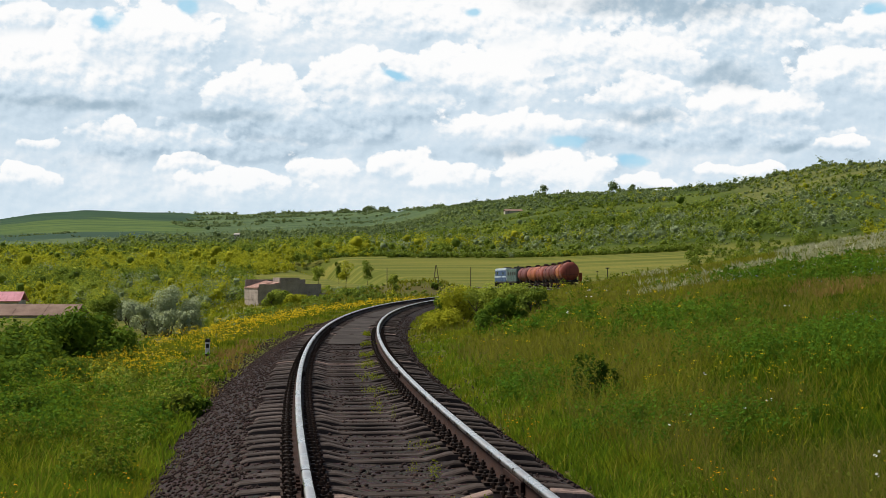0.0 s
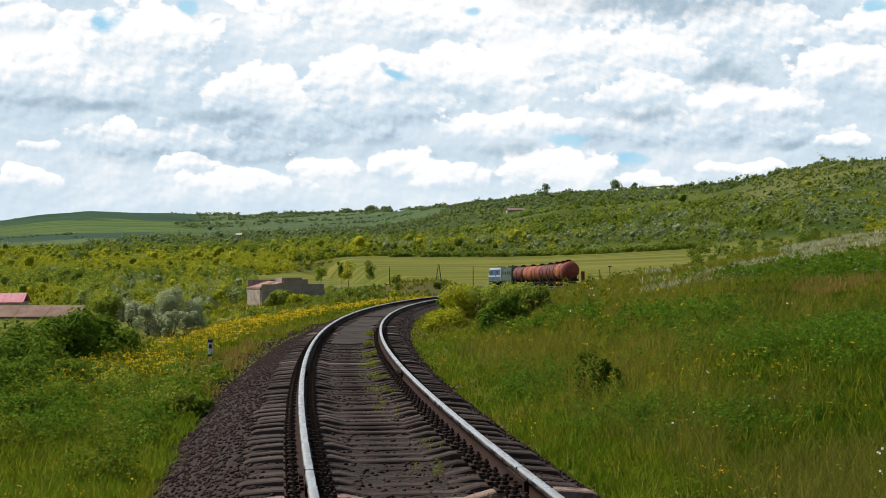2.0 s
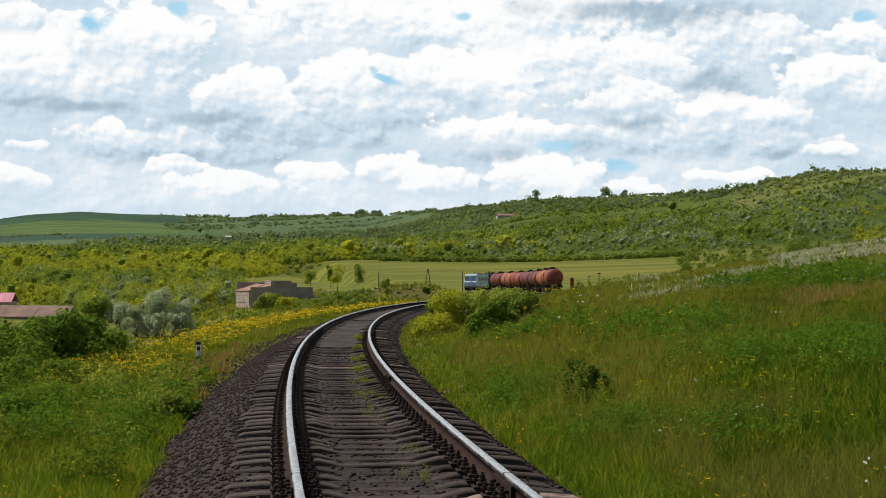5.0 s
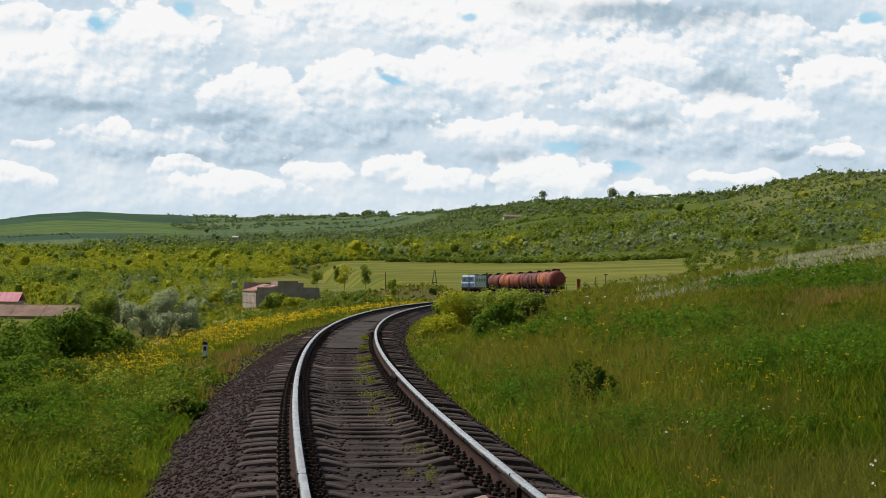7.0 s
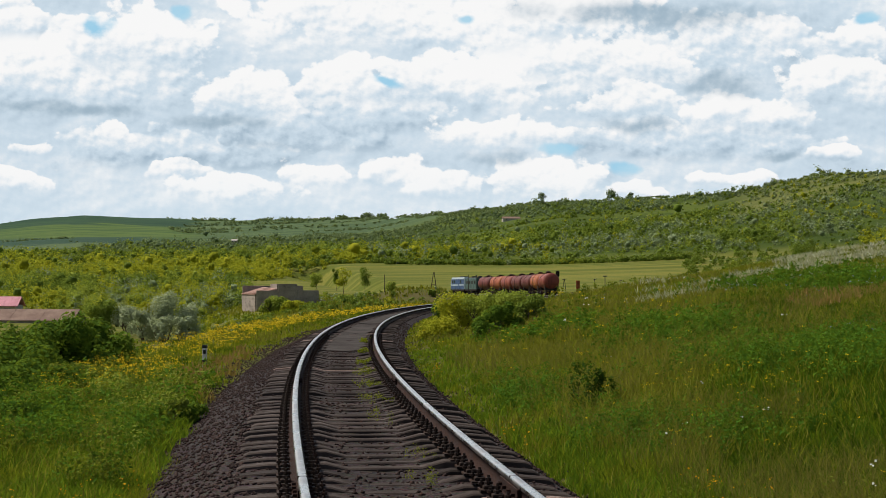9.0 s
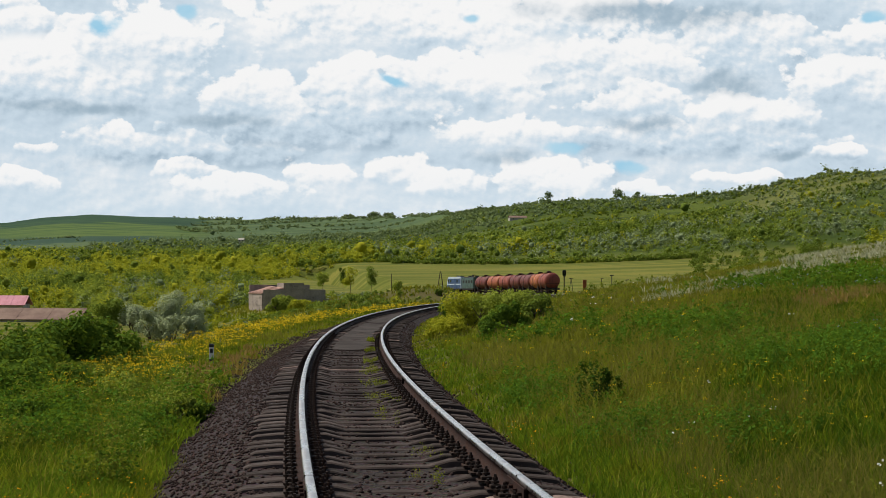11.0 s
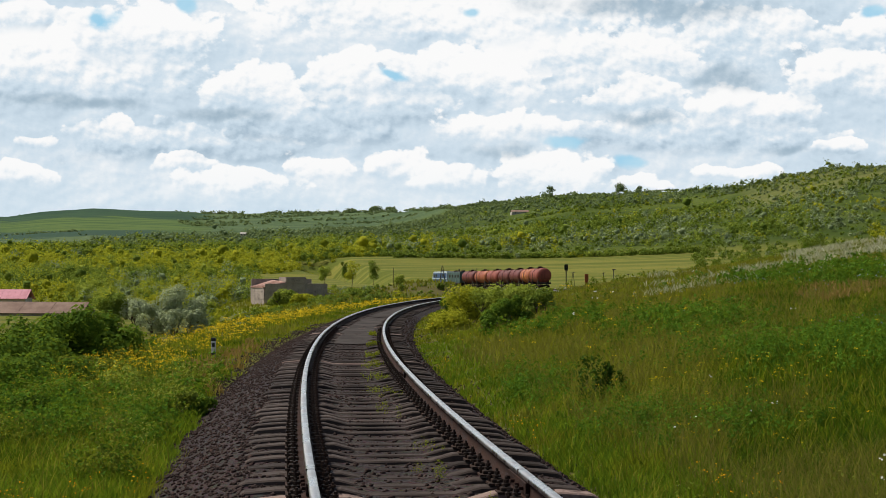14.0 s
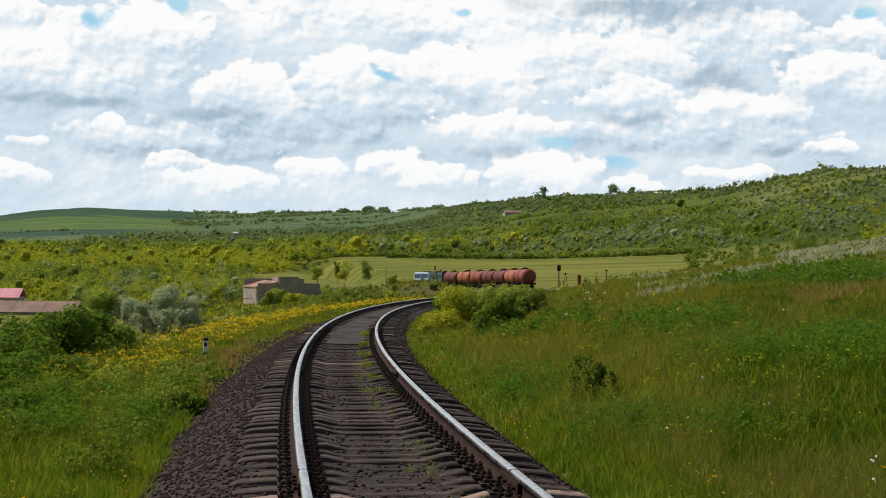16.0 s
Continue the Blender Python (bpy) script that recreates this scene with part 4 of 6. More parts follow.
# bushes and trees that stand out one by one: bearing, distance, width, line of the top, leaves, leaf size
def build_plants():
    rows = [
        # dark bushes below the verge
        ("bush", 100, 33, 3.3, 542, G_BUSH, "large dark green leafy bush below the embankment", 15000, 0.060),
        ("bush", 165, 34, 2.2, 548, G_BUSH, "large dark green leafy bush below the embankment", 9000, 0.060),
        ("bush", 30, 31, 2.6, 562, G_BUSH, "dark green leafy bush below the embankment", 9000, 0.055),
        ("bush", -60, 29, 3.2, 570, G_BUSH, "large dark green leafy bush below the embankment", 9000, 0.055),
        ("bush", -10, 23.5, 2.0, 628, G_BUSH, "dark green leafy bush on the verge slope", 8000, 0.042),
        ("bush", 60, 26, 2.0, 625, G_BUSH, "dark green leafy bush on the verge slope", 6000, 0.045),
        ("bush", 130, 28, 1.7, 632, G_OLIVE, "olive green shrub on the verge slope", 5000, 0.042),
        ("bush", 185, 29, 1.3, 640, G_OLIVE, "olive green shrub on the verge slope", 3500, 0.042),
        ("bush", 90, 23, 1.4, 676, G_OLIVE, "olive green shrub on the verge slope", 4500, 0.036),
        ("bush", 150, 24, 1.2, 676, G_OLIVE, "green leafy shrub on the verge slope", 3500, 0.036),
        ("bush", 20, 20, 1.4, 700, G_BUSH, "dark green leafy shrub on the verge slope", 5000, 0.034),
        ("bush", 300, 21.5, 0.9, 690, G_MID, "low fresh green weed clump on the verge", 2200, 0.030),
        ("bush", 340, 21.8, 0.7, 697, G_BUSH, "low dark green weed clump on the verge", 1500, 0.030),
        ("bush", 255, 20.5, 0.9, 705, G_OLIVE, "low olive weed clump on the verge", 2000, 0.030),
        ("bush", 180, 15.5, 0.5, 800, G_BUSH, "low dark green shrub in the verge grass", 1200, 0.022),
        # clump beside the curve
        ("bush", 818, 50, 1.9, 503, G_YEL, "yellow-green bush beside the curve", 4200, 0.050),
        ("bush", 862, 49, 1.9, 494, G_MID, "fresh green bush beside the curve", 4500, 0.050),
        ("bush", 905, 48, 1.7, 500, G_MID, "fresh green bush beside the curve", 4200, 0.050),
        ("bush", 942, 47, 1.3, 506, G_DARK, "green bush beside the curve", 2600, 0.048),
        ("bush", 872, 42, 1.0, 524, G_BUSH, "dark green shrub beside the curve", 3600, 0.042),
        ("bush", 902, 43, 1.1, 517, G_BUSH, "dark green shrub beside the curve", 3600, 0.042),
        ("bush", 855, 40, 0.6, 546, G_BUSH, "small dark green shrub beside the curve", 1800, 0.040),
        ("bush", 790, 54, 1.0, 521, G_BUSH, "dark green shrub beside the rail", 2200, 0.050),
        ("bush", 800, 46, 1.6, 538, G_YEL, "low yellow-flowered bush beside the rail", 3200, 0.040),
        ("bush", 765, 47, 1.0, 552, G_YEL, "low yellow-flowered bush beside the rail", 2000, 0.040),
        ("bush", 1047, 19, 0.09, 602, G_DEEP, "tall dark leafy weed in the grass", 300, 0.030),
        ("bush", 1066, 19, 0.10, 622, G_DEEP, "tall dark leafy weed in the grass", 300, 0.030),
        ("bush", 1090, 19.2, 0.09, 640, G_DEEP, "tall dark leafy weed in the grass", 200, 0.030),
        ("bush", 1022, 19.4, 0.08, 606, G_DEEP, "tall dark leafy weed in the grass", 220, 0.030),
        # round the ruin
        ("bush", 490, 205, 5.2, 512, G_MID, "round green bush in front of the ruined building", 4200, 0.17),
        ("bush", 520, 200, 4.0, 521, G_YEL, "yellow-green bush in front of the ruined building", 2600, 0.16),
        ("bush", 300, 152, 4.2, 504, G_SILVER, "silver-grey bushy tree in the valley", 5000, 0.11),
        ("bush", 288, 148, 3.0, 546, G_SILVER, "low silver-grey bush in the valley", 2600, 0.11),
        ("bush", 328, 149, 2.8, 549, G_SILVER, "low silver-grey bush in the valley", 2400, 0.11),
        ("bush", 262, 150, 3.6, 535, G_SILVER, "silver-grey bush in the valley", 4000, 0.11),
        ("bush", 335, 154, 3.4, 524, G_SILVER, "silver-grey bush in the valley", 3600, 0.11),
        ("bush", 232, 165, 3.6, 532, G_SILVER, "silver-grey bush in the valley", 3000, 0.12),
        ("bush", 270, 176, 4.0, 514, G_YEL, "yellow-green bush in the valley", 3500, 0.13),
        ("bush", 185, 160, 4.2, 520, G_DARK, "dark green bush in the valley", 5000, 0.13),
        ("bush", 210, 185, 4.0, 530, G_SILVER, "silver-grey bush in the valley", 3000, 0.13),
        ("bush", 645, 250, 4.5, 509, G_SILVER, "pale grey-green bush beyond the track", 2500, 0.16),
        ("bush", 610, 235, 4.0, 511, G_MID, "green bush beyond the track", 2200, 0.16),
        ("bush", 697, 330, 3.2, 484, G_MID, "small round green bush in the field", 1500, 0.17),
        ("bush", 770, 165, 1.5, 500, G_DARK, "small dark bush on the earth bank", 1200, 0.1),
        ("tree", 651, 420, 3.4, 457, G_DARK, "small dark green tree standing in the field", 1500, 0.2),
        ("tree", 612, 360, 4.2, 459, G_YEL, "thin yellow-green tree in the field", 1100, 0.19),
        ("tree", 563, 370, 4.4, 472, G_MID, "small wide-crowned tree in the field", 1500, 0.2),
        ("tree", 600, 400, 3.2, 461, G_DARK, "small dark tree in the field", 1100, 0.2),
        ("tree", 146, 560, 6.2, 442, G_DARK, "dark green round tree above the scrub", 2200, 0.3),
        ("tree", 1424, 380, 6.4, 398, G_DARK, "dark green tree behind the grassy slope", 2600, 0.25),
        ("tree", 1085, 1240, 13.0, 318, G_HAZED, "lone round tree on the skyline", 900, 0.65),
        ("tree", 963, 1290, 7.5, 326, G_HAZED, "lone small tree on the skyline", 600, 0.6),
        ("tree", 1120, 1230, 9.0, 326, G_HAZED, "low tree on the skyline", 500, 0.6),
        ("tree", 655, 2150, 28, 364, G_HAZED, "clump of trees on the skyline", 500, 1.3),
        ("tree", 680, 2100, 24, 366, G_HAZED, "clump of trees on the skyline", 500, 1.3),
        ("tree", 610, 2200, 24, 369, G_HAZED, "clump of trees on the skyline", 400, 1.3),
        ("tree", 22, 2480, 12, 384, G_HAZED, "small tree on the far hill crest", 300, 1.2),
    ]
    for i, (name, px, d, w, top, mat, label, n, leaf) in enumerate(rows):
        h = max(0.3, EYE + (HOR - top) / FOC * d - float(ground_z(*at(px, d))))
        tree = name == "tree"
        plant(name, *at(px, d), w, h, mat, label, n, leaf, 100 + i, name, 1 if tree else 4, None, (h * 0.25 if d < 700 else h * 0.08) if tree else 0.0,
              20 if n > 4000 else 12)


def value_noise(x, y, cell, seed):
    """Smooth random field, 0 to 1."""
    rng = np.random.RandomState(seed)
    g = rng.random_sample((64, 64))
    u, v = x / cell, y / cell
    i, j = np.floor(u).astype(int), np.floor(v).astype(int)
    fu, fv = u - i, v - j
    fu, fv = fu * fu * (3 - 2 * fu), fv * fv * (3 - 2 * fv)
    a, b = g[i % 64, j % 64], g[(i + 1) % 64, j % 64]
    c, d = g[i % 64, (j + 1) % 64], g[(i + 1) % 64, (j + 1) % 64]
    return (a * (1 - fu) + b * fu) * (1 - fv) + (c * (1 - fu) + d * fu) * fv


def scrub_species(b, r, x, y, rng):
    """Which kind of scrub grows where: 0 yellow-green, 1 green, 2 dark, 3 silver, 4 far wood with haze in its tones."""
    n1, n2, n3 = value_noise(x, y, 40, 21), value_noise(x, y, 90, 22), value_noise(x, y, 28, 23)
    rnd = lambda: rng.random_sample(len(b))
    k = np.ones(len(b), int)
    k[n1 > 0.70] = 0
    k[n1 < 0.40] = 2
    k[(n2 > 0.62) & (rnd() < 0.6)] = 3
    right = (b > 1120) & (r > 640)
    k[right & (n3 > 0.45) & (rnd() < 0.62)] = 3
    low = (r > 560) & (r < 640) & (b > 640)
    k[low & (n3 > 0.5)] = 2
    k[low & (n3 > 0.5) & (rnd() < 0.35)] = 3
    yellow = (b < 660) & (r > 420) & (r < 800)
    k[yellow & (n3 + 0.5 * rnd() > 0.52)] = 0
    k[(b < 660) & (r > 820)] = np.where(rnd()[(b < 660) & (r > 820)] < 0.55, 2, 1)
    k[(b < 330) & (r < 420) & (rnd() < 0.15)] = 2
    mixed = (b > 180) & (b < 430) & (r < 340)
    k[mixed & (rnd() < 0.45)] = 3
    k[mixed & (rnd() < 0.30)] = 0
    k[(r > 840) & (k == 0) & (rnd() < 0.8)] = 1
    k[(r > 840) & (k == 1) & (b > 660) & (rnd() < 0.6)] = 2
    # with distance the scrub goes over to the haze-tinted wood
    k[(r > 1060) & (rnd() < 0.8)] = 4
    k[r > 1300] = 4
    swap = rnd() < 0.12
    k[(r > 559) & (r < 580) & (b > 500) & (rnd() < 0.8)] = 2
    swap &= (r < 555) | (r > 585)
    k[swap & (r < 1200)] = rng.randint(0, 4, (swap & (r < 1200)).sum())
    return k


def build_scrub():
    rng = np.random.RandomState(31)
    groups = []

    def add(r, b, keep, size, form):
        groups.append((((b - 784) / FOC * r)[keep], r[keep], b[keep], size[keep], form[keep]))

    def fields(r, b):
        x = (b - 784) / FOC * r
        return value_noise(x, r, 26, 41), value_noise(x, r, 75, 42), value_noise(x * 0.5, r, 120, 43)

    far_edge = lambda b: np.interp(b, [-80, 120, 260, 420, 650, 784, 1000, 1568], [1080, 1120, 1400, 1500, 1500, 1580, 1288, 1008])
    meadow = lambda r, b: ((b > 1310) & (r > 906) & (r < 946)) | ((b > 1180) & (b < 1330) & (r > 985) & (r < 1040)) \
        | ((b > 884) & (b < 934) & (r > 1090) & (r < 1200)) | ((b > 800) & (b < 1180) & (r > 1004) & (r < 1020))
    # woodland and thicket: clumped, with glades between
    n = 9500
    r, b = np.sqrt(rng.uniform(568 ** 2, 1500 ** 2, n)), rng.uniform(-80, 1650, n)
    fine, mid, big = fields(r, b)
    keep = (r < far_edge(b)) & ~meadow(r, b) & (0.55 * fine + 0.45 * mid > 0.36) & ((big > 0.20) | (r < 640) | (r > 950))
    size = rng.lognormal(1.90, 0.34, n) * (0.75 + 0.5 * mid)
    form = rng.uniform(0.55, 1.05, n) * (0.7 + 0.9 * np.clip(big - 0.35, 0, 1))
    add(r, b, keep, size, form)
    # low brush filling the glades
    n = 7500
    r, b = np.sqrt(rng.uniform(568 ** 2, 1450 ** 2, n)), rng.uniform(-80, 1650, n)
    fine, mid, big = fields(r, b)
    keep = (r < far_edge(b)) & ~meadow(r, b) & (rng.random_sample(n) < 0.75)
    add(r, b, keep, rng.uniform(1.5, 3.2, n), rng.uniform(0.45, 0.8, n))
    # brush along the crest of the near hill
    n = 2400
    b = rng.uniform(790, 1650, n)
    r = far_edge(b) - 150 * rng.random_sample(n) ** 1.5
    fine, mid, big = fields(r, b)
    add(r, b, ~meadow(r, b) & (fine > 0.25), rng.uniform(2.2, 5.2, n), rng.uniform(0.45, 0.9, n))
    # slender trees in stands
    n = 2600
    r, b = rng.uniform(572, 1000, n), rng.uniform(300, 1620, n)
    fine, mid, big = fields(r, b)
    keep = (mid > 0.55) & (fine > 0.4) & ~meadow(r, b) & (r < far_edge(b)) & ~((b < 700) & (r < 700))
    add(r, b, keep, rng.uniform(2.4, 4.4, n), rng.uniform(1.3, 2.3, n))
    # round trees above the yellow scrub
    n = 120
    r, b = rng.uniform(850, 1050, n), rng.uniform(240, 640, n)
    add(r, b, r < far_edge(b), rng.uniform(6, 11, n), rng.uniform(0.75, 1.1, n))
    # hedge along the upper edge of the field, and one over the yellow scrub
    n = 420
    b = rng.uniform(500, 1225, n)
    r = 563 + rng.uniform(-2, 6, n) + np.where(b < 690, 10, 0)
    add(r, b, rng.random_sample(n) < 0.95, rng.uniform(3.0, 4.6, n), rng.uniform(0.5, 0.8, n))
    # valley
    n = 5600
    r, b = np.sqrt(rng.uniform(190 ** 2, 568 ** 2, n)), rng.uniform(-120, 610, n)
    fine, mid, big = fields(r, b)
    keep = (b < np.interp(r, [190, 240, 300, 380, 430, 470, 566], [360, 400, 470, 430, 430, 500, 590]))
    keep &= ~((r > 424) & (r < 450) & (b > 150)) & ~((b > 395) & (b < 590) & (r > 175) & (r < 245)) & ~((r > 492) & (r < 506) & (b > 60))
    keep &= ~((b < 160) & (r > 170) & (r < 232)) & (0.6 * fine + 0.4 * mid > 0.30)
    add(r, b, keep, rng.lognormal(1.15, 0.34, n), rng.uniform(0.55, 1.15, n))
    # low bushes on the flat between the line, the ruin and the field
    n = 1000
    r, b = rng.uniform(95, 330, n), rng.uniform(330, 700, n)
    u, _ = side_of_track((b - 784) / FOC * r, r)
    keep = (u < -8) & ~((r > 195) & (b > 395) & (b < 600) & (r < 245)) & ((r < 240) | (rng.random_sample(n) < 0.3))
    add(r, b, keep, rng.uniform(0.6, 1.9, n), rng.uniform(0.5, 0.8, n))
    n = 1500
    r, b = rng.uniform(150, 335, n), rng.uniform(540, 1010, n)
    u, _ = side_of_track((b - 784) / FOC * r, r)
    add(r, b, np.abs(u) > 4.5, rng.uniform(0.35, 0.9, n), rng.uniform(0.4, 0.7, n))
    # behind the grassy slope
    n = 260
    r, b = rng.uniform(470, 566, n), rng.uniform(1215, 1650, n)
    add(r, b, r > 0, rng.uniform(2.4, 5.0, n), rng.uniform(0.5, 1.0, n))
    # hedgerows and copses on the far hills
    n = 5200
    r, b = np.sqrt(rng.uniform(1400 ** 2, 2560 ** 2, n)), rng.uniform(-80, 830, n)
    x = (b - 784) / FOC * r
    keep = (value_noise(x * 0.30, r, 90, 55) > 0.60) & (r < np.interp(b, [0, 350, 650, 784, 830], [2250, 2520, 2200, 1620, 1540]))
    keep &= (b > 300) | ((r > 1380) & (r < 1600))
    add(r, b, keep, rng.uniform(4.5, 9, n), rng.uniform(0.4, 0.65, n))
    n = 500
    b = rng.uniform(330, 820, n)
    r = np.interp(b, [330, 650, 784, 830], [2440, 2160, 1590, 1500]) + rng.uniform(-25, 5, n)
    add(r, b, value_noise(b, b * 0, 26, 57) > 0.4, rng.uniform(4, 10, n), rng.uniform(0.4, 0.9, n))
    X, Y, B, S, F = (np.concatenate([g[i] for g in groups]) for i in range(5))
    kind = scrub_species(B, Y, X, Y, rng)
    S = S * np.where(B > 600, np.interp(Y, [600, 1050], [1.0, 0.80]), 1.0)
    Z = ground_z(X, Y) - 0.15 * S
    mats = [G_YEL, G_MID, G_DARK, G_GREY, G_HAZED]
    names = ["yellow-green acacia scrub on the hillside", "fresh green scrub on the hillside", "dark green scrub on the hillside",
             "silver-grey scrub on the hillside", "far scrub on the upper hills, its green dulled for haze"]
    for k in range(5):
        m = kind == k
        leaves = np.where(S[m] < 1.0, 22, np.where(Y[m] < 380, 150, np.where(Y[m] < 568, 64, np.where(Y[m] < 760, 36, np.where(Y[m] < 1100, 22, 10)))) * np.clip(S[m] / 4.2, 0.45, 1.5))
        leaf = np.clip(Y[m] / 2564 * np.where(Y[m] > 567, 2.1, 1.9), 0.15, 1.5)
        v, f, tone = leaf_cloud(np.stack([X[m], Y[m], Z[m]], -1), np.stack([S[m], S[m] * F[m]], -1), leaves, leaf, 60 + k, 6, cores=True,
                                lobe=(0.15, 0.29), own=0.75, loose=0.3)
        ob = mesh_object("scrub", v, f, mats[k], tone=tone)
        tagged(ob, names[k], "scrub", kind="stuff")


build_plants()
build_scrub()


# ---- grass and flowers ----
GRASS = leafy("green_grass", [(0.090, 0.122, 0.009), (0.185, 0.22, 0.014), (0.31, 0.315, 0.022)], 0.45, 0.35)
LUSH = leafy("lush_dark_grass", [(0.020, 0.058, 0.004), (0.048, 0.110, 0.006), (0.10, 0.18, 0.009)], 0.40, 0.5)
DRY = leafy("dry_straw_grass", [(0.125, 0.135, 0.014), (0.205, 0.200, 0.024), (0.30, 0.275, 0.045)], 0.40, 0.5)
RUSSET = leafy("russet_grass", [(0.20, 0.11, 0.040), (0.30, 0.18, 0.065), (0.38, 0.25, 0.11)], 0.35, 0.5)
VIVID = leafy("vivid_green_grass", [(0.060, 0.115, 0.008), (0.115, 0.20, 0.012), (0.20, 0.29, 0.020)], 0.45, 0.5)
SEED = leafy("brown_seed_heads", [(0.115, 0.105, 0.022), (0.175, 0.155, 0.034), (0.26, 0.225, 0.060)], 0.45, 0.5)
PALE = leafy("pale_feather_grass", [(0.34, 0.34, 0.20), (0.48, 0.47, 0.32), (0.66, 0.64, 0.48)], 0.40, 0.5)
HERB = leafy("weed_leaves", [(0.026, 0.078, 0.008), (0.066, 0.155, 0.013), (0.14, 0.25, 0.020)], 0.35, 0.5)
F_YEL = leafy("yellow_petals", [(0.55, 0.36, 0.010), (0.68, 0.47, 0.015), (0.75, 0.56, 0.03)], 0.3, 0.5)
F_ORA = leafy("orange_petals", [(0.65, 0.26, 0.008), (0.75, 0.34, 0.01), (0.75, 0.42, 0.015)], 0.3, 0.5)
F_WHI = leafy("white_petals", [(0.62, 0.62, 0.50), (0.72, 0.72, 0.62), (0.80, 0.80, 0.74)], 0.3, 0.5)
F_BLU = leafy("pale_blue_petals", [(0.22, 0.28, 0.42), (0.30, 0.36, 0.52), (0.38, 0.44, 0.60)], 0.3, 0.5)


def blades(x, y, z, height, width, rng, lean=0.45):
    """Grass blades: two bent pieces each, five corners."""
    n = len(x)
    a = rng.uniform(0, 6.28, n)
    face = rng.uniform(-1.1, 1.1, n)
    wx, wy = np.cos(face) * width / 2, np.sin(face) * width / 2
    lx, ly = np.cos(a) * height * lean * rng.uniform(0.2, 1, n), np.sin(a) * height * lean * rng.uniform(0.2, 1, n)
    base = np.stack([x, y, z], -1)
    w = np.stack([wx, wy, np.zeros(n)], -1)
    mid = base + np.stack([lx * 0.35, ly * 0.35, height * 0.6], -1)
    tip = base + np.stack([lx, ly, height], -1)
    blade_tone = np.repeat(0.35 * value_noise(x, y, 0.35, 19) + 0.3 * value_noise(x, y, 2.6, 23) + 0.35 * rng.random_sample(n), 5)
    blade_tone = np.clip(0.5 + 1.7 * (blade_tone - 0.5), 0, 1)
    v = np.stack([base - w, base + w, mid + w * 0.8, mid - w * 0.8, tip], 1).reshape(-1, 3)
    k = np.arange(n)[:, None, None] * 5
    f = (k + np.array([(0, 1, 2), (0, 2, 3), (3, 2, 4)])[None]).reshape(-1, 3)
    return v, f, blade_tone


def tufts(x, y, per, spread, rng):
    """Spread each place into a tuft of blades."""
    n = len(x)
    d = np.hypot(x, y)
    s = (spread * (1 + d / 60))[:, None] if np.ndim(spread) else spread * (1 + d / 60)[:, None]
    bx = (x[:, None] + rng.normal(size=(n, per)) * s).ravel()
    by = (y[:, None] + rng.normal(size=(n, per)) * s).ravel()
    return bx, by


def sample_ground(n, lo, hi, rng, log_share=0.5):
    """Places on the ground ahead, thinning out with distance."""
    m = rng.random_sample(n) < log_share
    d = np.where(m, np.exp(rng.uniform(np.log(lo), np.log(hi), n)), 1 / rng.uniform(1 / hi, 1 / lo, n))
    return rng.uniform(-0.36, 0.36, n) * d, d


